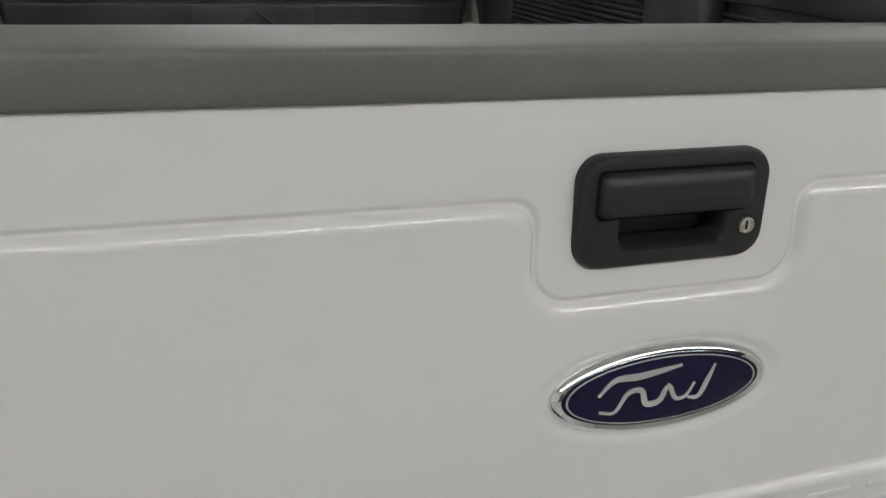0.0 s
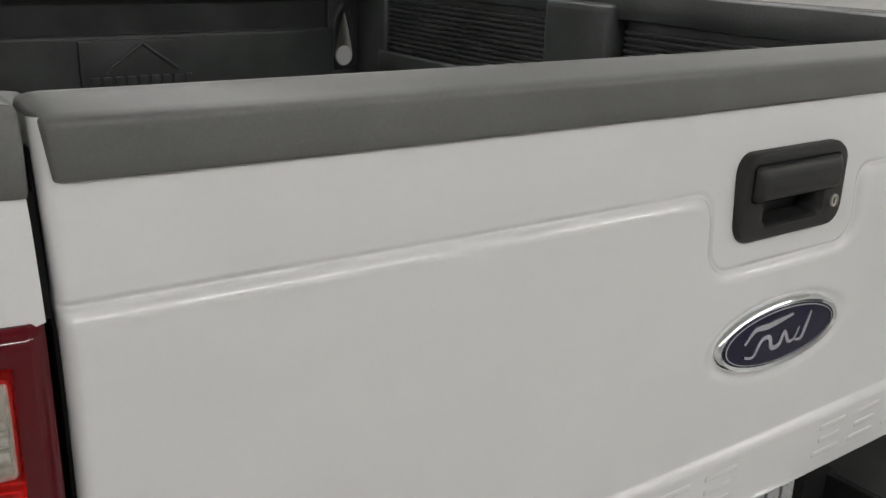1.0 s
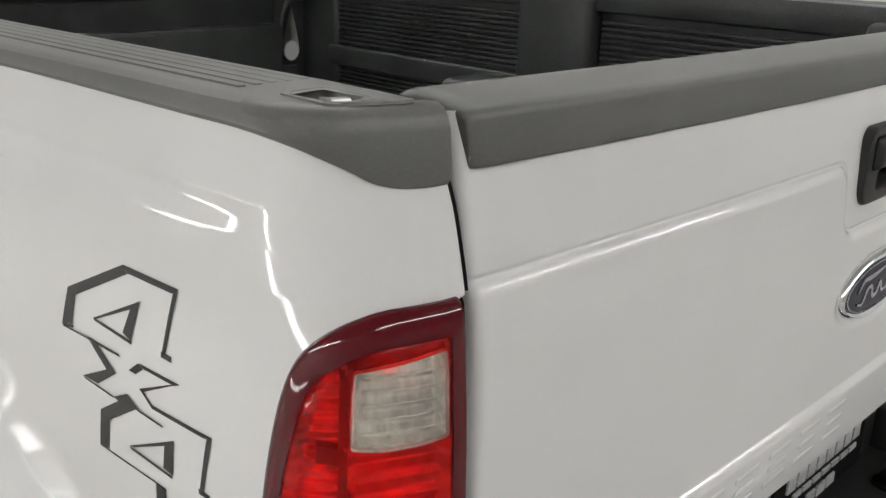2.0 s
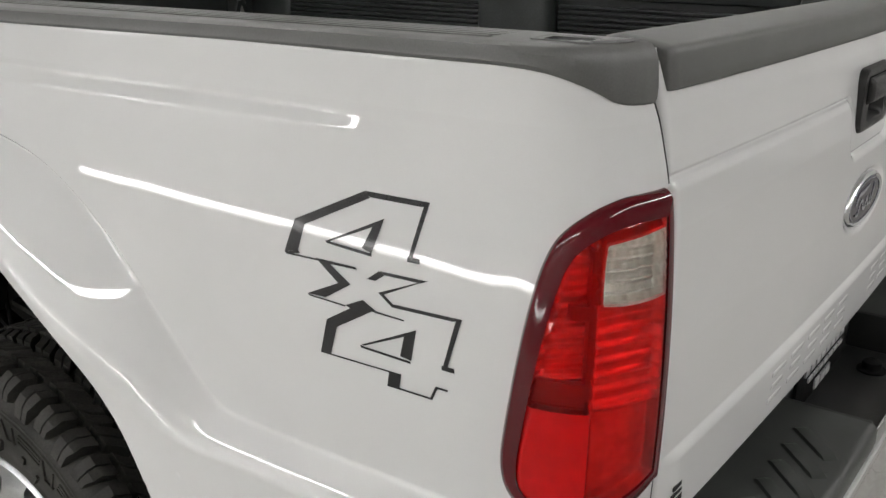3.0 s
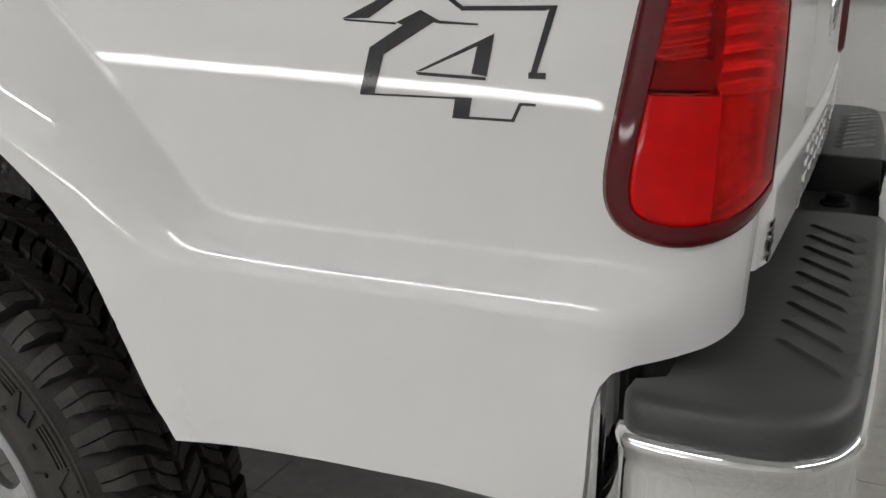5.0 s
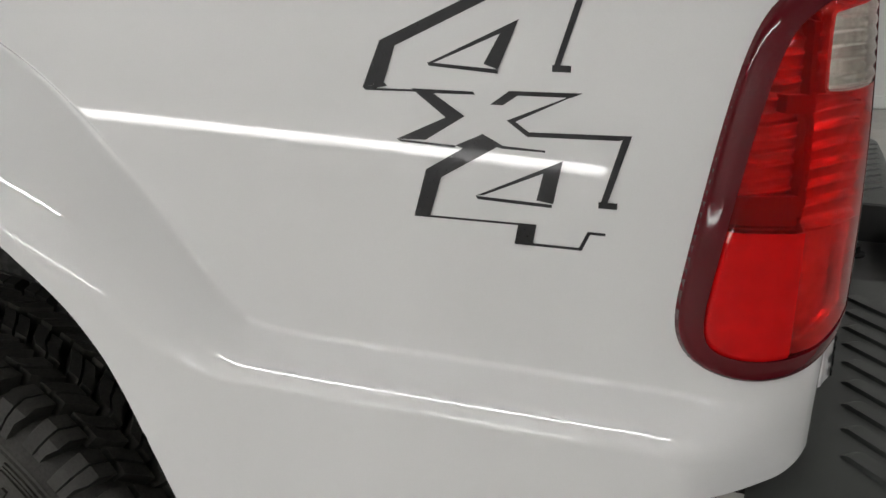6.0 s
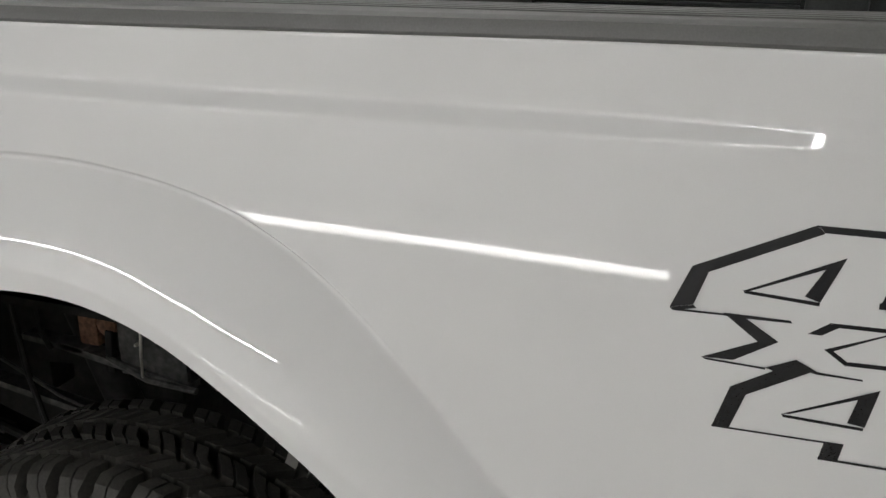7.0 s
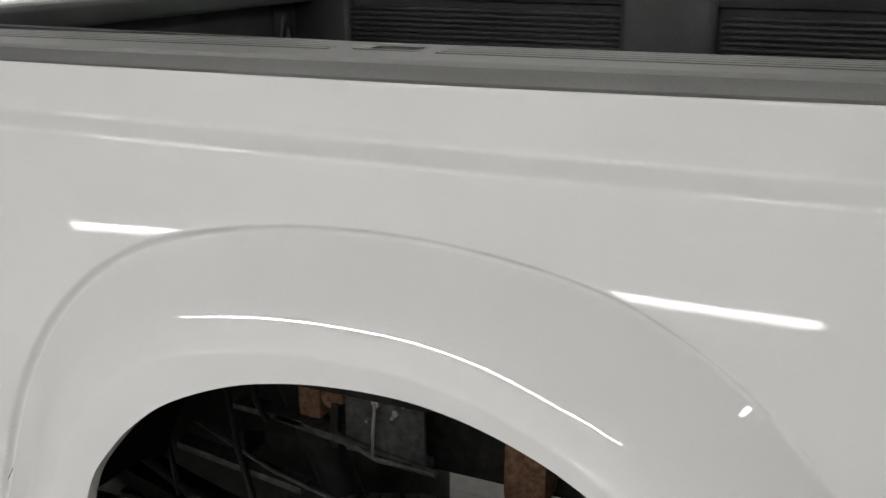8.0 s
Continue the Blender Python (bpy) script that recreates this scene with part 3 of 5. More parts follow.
# ---- decal ----
def decal(first, last):
    """The vinyl marking: outlined figures with heavy left edges, as bands between two lines over (y, z)."""
    bands = [
        # upper figure: outline
        [(0.407, 1.187), (0.391, 1.227), (0.296, 1.2725)], [(0.387, 1.192), (0.377, 1.223), (0.289, 1.266)],
        [(0.296, 1.2725), (0.216, 1.2725)], [(0.289, 1.2665), (0.2245, 1.2665)],
        [(0.216, 1.2725), (0.236, 1.207)], [(0.2225, 1.2695), (0.241, 1.207)],
        [(0.241, 1.2125), (0.2255, 1.2125)], [(0.241, 1.207), (0.2255, 1.207)],
        [(0.407, 1.187), (0.387, 1.192)], [(0.404, 1.1845), (0.384, 1.189)],
        [(0.404, 1.1865), (0.307, 1.188)], [(0.404, 1.1845), (0.307, 1.1862)],
        # upper figure: opening
        [(0.270, 1.2475), (0.286, 1.207)], [(0.283, 1.240), (0.2985, 1.211)],
        [(0.270, 1.2475), (0.348, 1.2095)], [(0.277, 1.2395), (0.341, 1.2105)],
        [(0.348, 1.2105), (0.286, 1.207)], [(0.346, 1.2075), (0.286, 1.2035)],
        # middle figure
        [(0.362, 1.188), (0.331, 1.165), (0.376, 1.1435)], [(0.347, 1.188), (0.314, 1.167), (0.349, 1.1445)],
        [(0.362, 1.188), (0.307, 1.188)], [(0.356, 1.1845), (0.305, 1.1855)],
        [(0.376, 1.1435), (0.322, 1.1415)], [(0.372, 1.1415), (0.322, 1.1395)],
        [(0.322, 1.1415), (0.298, 1.153)], [(0.313, 1.1385), (0.298, 1.1455)],
        [(0.292, 1.178), (0.276, 1.190)], [(0.281, 1.178), (0.268, 1.187)],
        [(0.276, 1.190), (0.215, 1.191)], [(0.268, 1.1865), (0.224, 1.187)],
        [(0.217, 1.191), (0.270, 1.165), (0.257, 1.156)], [(0.229, 1.1865), (0.2775, 1.1655), (0.259, 1.1525)],
        [(0.257, 1.157), (0.174, 1.159)], [(0.259, 1.1530), (0.184, 1.1545)],
        [(0.174, 1.159), (0.192, 1.097)], [(0.181, 1.1565), (0.1975, 1.097)],
        [(0.198, 1.1025), (0.1825, 1.1025)], [(0.198, 1.097), (0.1825, 1.097)],
        # lower figure
        [(0.298, 1.153), (0.280, 1.144), (0.244, 1.1425)], [(0.298, 1.1455), (0.281, 1.1415), (0.244, 1.1408)],
        [(0.304, 1.1465), (0.349, 1.1185), (0.361, 1.0755)], [(0.283, 1.144), (0.335, 1.1125), (0.346, 1.0765)],
        [(0.361, 1.0765), (0.250, 1.0775)], [(0.361, 1.0745), (0.250, 1.0755)],
        [(0.229, 1.1345), (0.236, 1.097)], [(0.244, 1.127), (0.2505, 1.099)],
        [(0.229, 1.1345), (0.304, 1.0985)], [(0.237, 1.1265), (0.297, 1.0995)],
        [(0.304, 1.0985), (0.237, 1.0965)], [(0.302, 1.0955), (0.237, 1.0935)],
        [(0.266, 1.0765), (0.269, 1.0585)], [(0.250, 1.0765), (0.253, 1.0585)],
        [(0.269, 1.0605), (0.212, 1.0605)], [(0.269, 1.058), (0.212, 1.058)],
        [(0.214, 1.058), (0.206, 1.0755)], [(0.2105, 1.058), (0.2025, 1.0755)],
        [(0.206, 1.0755), (0.191, 1.0755)], [(0.206, 1.073), (0.191, 1.073)],
    ]
    verts, faces = [], []
    for k in range(0, len(bands), 2):
        if not first <= k < last:
            continue
        a, b = bands[k], bands[k + 1]
        for i in range(len(a) - 1):
            for j in range(6):
                quad = []
                for t, edge in ((j / 6, a), ((j + 1) / 6, a), ((j + 1) / 6, b), (j / 6, b)):
                    quad.append((edge[i][0] + t * (edge[i + 1][0] - edge[i][0]), edge[i][1] + t * (edge[i + 1][1] - edge[i][1])))
                o = len(verts)
                lift = 0.0006 + 0.00004 * (k % 14)
                s = np.array([s_at(q[0]) for q in quad])
                verts += [tuple(p) for p in side_place(s, np.array([q[1] for q in quad]), lift)]
                faces.append((o, o + 1, o + 2, o + 3))
    me = mesh_of(verts, faces)
    bm = bmesh.new()
    bm.from_mesh(me)
    for f in bm.faces:
        if f.normal.x > 0:
            f.normal_flip()
    bm.to_mesh(me)
    bm.free()
    return me


for first, last in ((0, 18), (18, 40), (40, 62)):
    part("decal_figure", decal(first, last), DECAL, side, "dark grey outlined figure of a 4X4 decal")

# ---- tailgate ----
TG = 0.7765


def u_to_xy(u):
    """Across the tailgate, over its rounded ends: the outer face first, then the end faces."""
    a = np.abs(u)
    r, flat = 0.010, TG - 0.010
    t = np.clip((a - flat) / r, 0, math.pi / 2)
    x = np.where(a < flat, a, flat + r * np.sin(t))
    y = np.where(a < flat, 0, r * (1 - np.cos(t)) + np.clip(a - flat - r * math.pi / 2, 0, 1))
    return np.sign(u) * x, y


def smin(a, b, k):
    h = np.clip(0.5 + 0.5 * (b - a) / k, 0, 1)
    return b + (a - b) * h - k * h * (1 - h)


HX = -0.004


def gate_out(x, z):
    """How far the tailgate's face stands behind its plane."""
    y = np.interp(z, [0.9, 1.12, 1.25, 1.32, 1.36, 1.39, 1.43], [0, 0, 0.0035, 0.008, 0.0125, 0.018, 0.028]) + (0.014 + 0.04 * np.clip(z - 1.25, 0, 1)) * (x / 0.78) ** 2
    a = 1.303 - z
    qx, qz = np.abs(x - HX) - 0.131 + 0.035, np.abs(z - 1.30) - 0.087 + 0.035
    b = np.hypot(np.maximum(qx, 0), np.maximum(qz, 0)) + np.minimum(np.maximum(qx, qz), 0) - 0.035
    sd = smin(a, b, 0.028)
    y = y + 0.0026 * (ramp(-0.004, 0.0005, sd, 0.001) - ramp(0.0005, 0.004, sd, 0.001)) - fold(0.002, 0.0032, 0.0142, 0.95, sd)
    y = y - fold(-0.994, -0.993, -0.982, 1.15, -z) * step(0.772, 0.73, np.abs(x))
    e = (np.hypot(x / 0.1145, (z - 1.120) / 0.0445) - 1) * 0.07
    return y + 0.004 * step(0.014, 0.0, e)


def gate_place(u, z):
    x, y = u_to_xy(u)
    return np.c_[x, y + gate_out(x, z), z]


def tailgate():
    um = TG - 0.010 + 0.010 * math.pi / 2 + 0.055
    us = np.unique(np.r_[np.linspace(-um, -TG + 0.02, 16), np.linspace(-TG + 0.02, -0.2, 60), np.linspace(-0.2, 0.2, 200), np.linspace(0.2, TG - 0.02, 50), np.linspace(TG - 0.02, um, 12)])
    vs = np.unique(np.r_[np.linspace(0.908, 1.02, 75), np.linspace(1.02, 1.19, 40), np.linspace(1.19, 1.285, 56), np.linspace(1.285, 1.315, 50), np.linspace(1.31, 1.425, 30)])
    hole = lambda u, z: np.maximum(np.abs(u - HX) - 0.07, np.abs(z - 1.289) - 0.036)
    me = clipped(us, vs, [hole], gate_place)
    return true_normals(me, clipped.uv, gate_place, (0, -1, 0.05))


gate = part("tailgate", tailgate(), PAINT, truck, "white pressed-steel tailgate, closed")
part("inner_panel", box(-TG + 0.004, TG - 0.004, 0.070, 0.082, 0.912, 1.42), PAINT, gate)
part("bottom_edge", box(-TG + 0.01, TG - 0.01, 0.012, 0.06, 0.906, 0.914, 0.003), PAINT, gate)

prof = [(0.020, 1.3835), (0.0135, 1.3845), (0.0115, 1.388), (0.0118, 1.398), (0.0130, 1.411), (0.0138, 1.4195), (0.0152, 1.4238), (0.0185, 1.4262), (0.026, 1.4282), (0.046, 1.4318), (0.068, 1.4345), (0.083, 1.4335), (0.0895, 1.429), (0.091, 1.40)]
loops = []
for cx in (-0.768, -0.7675, -0.766, -0.763, -0.759, *np.linspace(-0.753, 0.753, 39), 0.759, 0.763, 0.766, 0.7675, 0.768):
    k = max(0, (abs(cx) - 0.753) / 0.015)
    tuck = 0.006 * (1 - math.sqrt(max(0, 1 - k * k)))
    bow = 0.019 * (cx / 0.78) ** 2
    loops.append([(cx * (1 + 0.10 * max(0, z - 1.384)), y + bow + tuck, z - tuck * min(1, max(0, (z - 1.40) / 0.03))) for y, z in prof])
part("top_cap", loft(loops, False, True, True, hard=60), BLACK_PLASTIC, gate, "black textured plastic tailgate cap")


# handle
def rr_loop(cx, cz, w, h, r, y, n=6):
    return [(x, y, z) for x, z in round_rect(cx, cz, w, h, r, n)]


HB = 0.012
bezel = loft([rr_loop(HX - 0.004, 1.2895, 0.188, 0.099, 0.024, HB), rr_loop(HX - 0.004, 1.2895, 0.188, 0.099, 0.024, HB - 0.010),
              rr_loop(HX - 0.004, 1.2895, 0.183, 0.094, 0.022, HB - 0.0145), rr_loop(HX - 0.004, 1.2895, 0.176, 0.087, 0.019, HB - 0.0155),
              rr_loop(HX - 0.004, 1.289, 0.110, 0.068, 0.010, HB - 0.015), rr_loop(HX - 0.004, 1.289, 0.104, 0.062, 0.010, HB - 0.011),
              rr_loop(HX - 0.004, 1.289, 0.098, 0.058, 0.010, HB + 0.016)], True, False, True)
part("handle_bezel", bezel, HANDLE_PLASTIC, gate, "black plastic handle surround")
# black slab slightly larger than the lever, painting the shade round it
part("handle_shadow_gap", loft([rr_loop(HX - 0.006, 1.3065, 0.1535, 0.0425, 0.007, HB - 0.010), rr_loop(HX - 0.006, 1.3065, 0.1535, 0.0425, 0.007, HB - 0.0162)], True, True, True), BLACK, gate)
lever = loft([rr_loop(HX - 0.006, 1.3065, 0.149, 0.038, 0.006, HB - 0.012), rr_loop(HX - 0.006, 1.3065, 0.149, 0.038, 0.006, HB - 0.019), rr_loop(HX - 0.006, 1.3055, 0.144, 0.032, 0.008, HB - 0.0235),
              rr_loop(HX - 0.006, 1.303, 0.135, 0.018, 0.008, HB - 0.0255)], True, True, True, hard=60)
part("handle_lever", lever, HANDLE_PLASTIC, gate, "black plastic lift lever")


def disc_loop(cx, cz, a, b, y, n=64):
    return [(cx + a * math.cos(2 * math.pi * k / n), y, cz + b * math.sin(2 * math.pi * k / n)) for k in range(n)]


part("lock", loft([disc_loop(0.0655, 1.2705, 0.0075, 0.0075, HB - 0.014, 24), disc_loop(0.0655, 1.2705, 0.0075, 0.0075, HB - 0.018, 24), disc_loop(0.0655, 1.2705, 0.006, 0.006, HB - 0.0187, 24),
                   disc_loop(0.0655, 1.2705, 0.0055, 0.0055, HB - 0.0172, 24)], True, False, True), GALV, gate, "round metal key lock")
part("key_slot", box(0.0645, 0.0665, HB - 0.0176, HB - 0.016, 1.2665, 1.2745), BLACK, gate)

# oval badge: chrome rim, blue field, plain silver strokes
EZ, EY = 1.120, 0.0
rim = loft([disc_loop(0, EZ, 0.1145, 0.0445, EY + 0.006), disc_loop(0, EZ, 0.1145, 0.0445, EY - 0.001), disc_loop(0, EZ, 0.1125, 0.0425, EY - 0.006), disc_loop(0, EZ, 0.1085, 0.0385, EY - 0.0085),
            disc_loop(0, EZ, 0.1035, 0.0345, EY - 0.0065)], True)
part("badge_rim", rim, CHROME, gate, "polished chrome oval rim")
part("badge_field", loft([disc_loop(0, EZ, 0.1042, 0.0352, EY - 0.0062), disc_loop(0, EZ, 0.085, 0.028, EY - 0.0072), disc_loop(0, EZ, 0.05, 0.016, EY - 0.0078)], True, False, True), BLUE, gate, "dark blue oval field")
part("badge_line", loft([disc_loop(0, EZ, 0.0995, 0.0325, EY - 0.0062), disc_loop(0, EZ, 0.0995, 0.0325, EY - 0.0076), disc_loop(0, EZ, 0.0978, 0.0313, EY - 0.0078), disc_loop(0, EZ, 0.0978, 0.0313, EY - 0.006)], True), SILVER, gate)


def ribbon(points, width, y):
    """A flat raised stroke over (x, z) points, thinner at its ends."""
    _, q = smooth_line(points, 40)
    t = np.gradient(q, axis=0)
    t /= np.hypot(t[:, 0], t[:, 1])[:, None] + 1e-9
    out = []
    for i, (p, d) in enumerate(zip(q, t)):
        w = width * (0.35 + 0.65 * math.sin(math.pi * min(max(i / 39, 0.06), 0.94)))
        a, b = (p[0] - d[1] * w / 2, p[1] + d[0] * w / 2), (p[0] + d[1] * w / 2, p[1] - d[0] * w / 2)
        out.append([(a[0], y + 0.0015, a[1]), (a[0], y, a[1]), (b[0], y, b[1]), (b[0], y + 0.0015, b[1])])
    return loft(out, False, hard=30)


for stroke, w in (([(-0.068, 0.002), (-0.052, 0.016), (-0.03, 0.0165), (-0.008, 0.019), (0.016, 0.0225)], 0.0068),
                  ([(-0.066, -0.014), (-0.05, -0.016), (-0.038, 0.001), (-0.024, 0.002), (-0.018, -0.012), (-0.004, -0.011), (0.004, 0.003), (0.013, -0.011), (0.024, -0.010), (0.032, 0.003)], 0.006),
                  ([(0.026, -0.012), (0.038, -0.012), (0.046, 0.004), (0.052, 0.019)], 0.0058)):
    part("badge_stroke", ribbon([(x, EZ + z) for x, z in stroke], w, EY - 0.0088), SILVER, gate, "plain silver stroke")


# raised blank bars along the bottom edge, three to a letter's place
def raised_bar(x, z, w):
    """A low raised bar with soft edges on the lower face of the tailgate."""
    yb = float(gate_out(np.array([x]), np.array([z]))[0])
    f = lambda k, y: [(px + (pz - z) * 0.25, y, pz) for px, pz in round_rect(x, z, w - k, 0.0075 - k, 0.0022, 3)]
    return loft([f(0.0, yb + 0.001), f(0.0002, yb - 0.0005), f(0.0016, yb - 0.0011), f(0.003, yb - 0.0012)], True, False, True)


for k, lx in enumerate((-0.44, -0.36, -0.28, -0.20, -0.12, 0.10, 0.18, 0.26, 0.34)):
    for bz, bw in ((0.969, 0.056), (0.951, 0.046), (0.933, 0.056)):
        part("raised_bar", raised_bar(lx + 0.03 + 0.25 * (bz - 0.951), bz, bw), PAINT, gate)

# dark pillars and seals beside the tailgate, with black strips for the gap's shade
for sx in (-1, 1):
    a, b = sorted((sx * 0.786, sx * 0.792))
    part("gate_pillar", box(min(sx * 0.772, sx * 0.84), max(sx * 0.772, sx * 0.84), 0.14, 0.15, 0.90, 1.38), BLACK, truck)
    part("seal_gap_shade", box(a, b, 0.045, 0.14, 0.90, 1.36), BLACK, truck)
    seal = []
    for z in np.linspace(0.912, 1.405, 30):
        yb = float(gate_out(np.array([TG]), np.array([z]))[0]) + 0.0115
        seal.append([(sx * (TG - 0.001), yb, z), (sx * (TG + 0.0025), yb + 0.002, z), (sx * (TG + 0.0025), yb + 0.055, z), (sx * (TG - 0.001), yb + 0.055, z)])
    # black strips on the bed side's edge, standing in for shade in the gap
    for z0, z1 in ((0.92, 0.984), (1.299, 1.378)):
        strip = []
        for z in np.linspace(z0, z1, 12):
            p = side_place(np.array([S_START]), np.array([z]))[0]
            strip.append([(sx * abs(p[0] + dx), p[1] + dy, z) for dx, dy in ((-0.001, 0.001), (0.0045, 0.0005), (0.0045, 0.02), (-0.001, 0.02))])
        part("seal_gap_shade", loft(strip, True, True, True), BLACK, truck)
    part("seal_gap_shade", loft(seal, True, True, True), BLACK, gate, "black rubber seal on the tailgate end")

# ---- bumper ----
def bumper():
    plan = [(-0.915, 0.092), (-0.932, 0.092), (-0.946, 0.087), (-0.954, 0.074), (-0.957, 0.045), (-0.957, 0.0), (-0.950, -0.045), (-0.930, -0.078), (-0.90, -0.096), (-0.85, -0.104), (-0.6, -0.114), (0, -0.122)]
    _, q = smooth_line(plan, 90)
    q = np.vstack([q, np.c_[-q[::-1][1:, 0], q[::-1][1:, 1]]])
    t = np.gradient(q, axis=0)
    t /= np.hypot(t[:, 0], t[:, 1])[:, None]
    nrm = np.c_[t[:, 1], -t[:, 0]]
    pr = [(-0.012, 0.806), (-0.002, 0.8065), (0.003, 0.804), (0.0055, 0.798), (0.0045, 0.791), (0.002, 0.786), (0.001, 0.77), (0.001, 0.74), (0.001, 0.66), (-0.006, 0.62), (-0.02, 0.60), (-0.05, 0.595)]
    return q, nrm, loft([[(p[0] + n[0] * d, p[1] + n[1] * d, z) for d, z in pr] for p, n in zip(q, nrm)], False, hard=60)


bq, bn, bumper_mesh = bumper()
bump = part("bumper", bumper_mesh, CHROME, truck, "chrome rear step bumper with black pads")


def pad(flip):
    """Black step pad: a top sheet with ridges and a rounded outer face."""
    ids = [i for i in range(len(bq)) if bq[i][0] < -0.225]
    loops = []
    for i in ids:
        p, n = bq[i], bn[i]
        inner_x = min(max(p[0], -0.895), -0.23)
        loops.append([(p[0] - n[0] * 0.004, p[1] - n[1] * 0.004, 0.803), (p[0] - n[0] * 0.001, p[1] - n[1] * 0.001, 0.812), (p[0] - n[0] * 0.001, p[1] - n[1] * 0.001, 0.832), (p[0] - n[0] * 0.006, p[1] - n[1] * 0.006, 0.840),
                      (p[0] - n[0] * 0.016, p[1] - n[1] * 0.016, 0.8425), (0.5 * p[0] + 0.5 * inner_x, 0.5 * p[1] + 0.5 * 0.03, 0.8425), (inner_x, 0.06, 0.8425)])
    me = loft(loops, False, hard=50)
    return mirrored(me) if flip else me


for flip in (False, True):
    sgn = -1 if flip else 1
    p = part("step_pad", pad(flip), PAD, bump, "black plastic step pad with ridges")
    for k in range(9):
        x = -0.765 + 0.057 * k
        a, b = Vector((sgn * x, -0.024, 0)), Vector((sgn * (x - 0.072), -0.090, 0))
        d = (b - a).normalized()
        side_v = Vector((-d.y, d.x, 0))
        ring = lambda c, w, z: [tuple(Vector((c.x, c.y, z)) + side_v * q) for q in (-w, -w * 0.6, w * 0.6, w)]
        rows = []
        for t in (0.0, 0.04, 0.12, 0.5, 0.88, 0.97, 1.0):
            h = 0.006 * min(1, math.sin(math.pi * min(max(t, 0.0), 1.0)) * 3)
            c = a.lerp(b, t)
            lo, hi = ring(c, 0.0125, 0.8418), ring(c, 0.0165, 0.8418 + 0.8 * h)
            rows.append([lo[0], hi[1], hi[2], lo[3]])
        part("ridge", loft(rows, False, hard=30), PAD, bump)
for sx in (-1, 1):
    # polished end wall of the bumper inside the notch of the bed side, and the dark gap behind the pad
    end = [(-0.8965, 0.1275), (-0.893, 0.120), (-0.886, 0.113), (-0.873, 0.107), (-0.852, 0.102), (-0.820, 0.098)]
    wall_me = loft([[(sx * abs(x), y, z) for x, y in end] for z in (0.60, 0.74, 0.80, 0.830, 0.846)] + [[(sx * abs(x + 0.004), y + 0.004, 0.850) for x, y in end]], False, hard=50)
    part("bumper_end", wall_me, CHROME, bump, "polished bumper end in the shade of the bed side")
    part("end_bolt", tube([(sx * 0.845, 0.062, 0.842), (sx * 0.845, 0.064, 0.851)], 0.006, 10), GALV, bump, "small zinc bolt")
part("centre_section", box(-0.225, 0.225, -0.112, 0.05, 0.70, 0.772, 0.006), HANDLE_PLASTIC, bump, "black recessed centre section")
for sx in (-1, 1):
    part("centre_cheek", box(min(sx * 0.222, sx * 0.232), max(sx * 0.222, sx * 0.232), -0.11, 0.05, 0.70, 0.842, 0.003), HANDLE_PLASTIC, bump)
part("back_plate", box(-0.24, 0.24, 0.03, 0.045, 0.70, 0.845), HANDLE_PLASTIC, bump)

# ---- wheel ----
WY, WZ = 1.047, 0.468


def lathe(profile, n=96, x_sign=1):
    """Spins (x, r) round the axle."""
    return loft([[(x, WY + r * math.cos(2 * math.pi * k / n), WZ + r * math.sin(2 * math.pi * k / n)) for x, r in profile] for k in range(n)] + [[(x, WY + r, WZ) for x, r in profile]], False, hard=50)


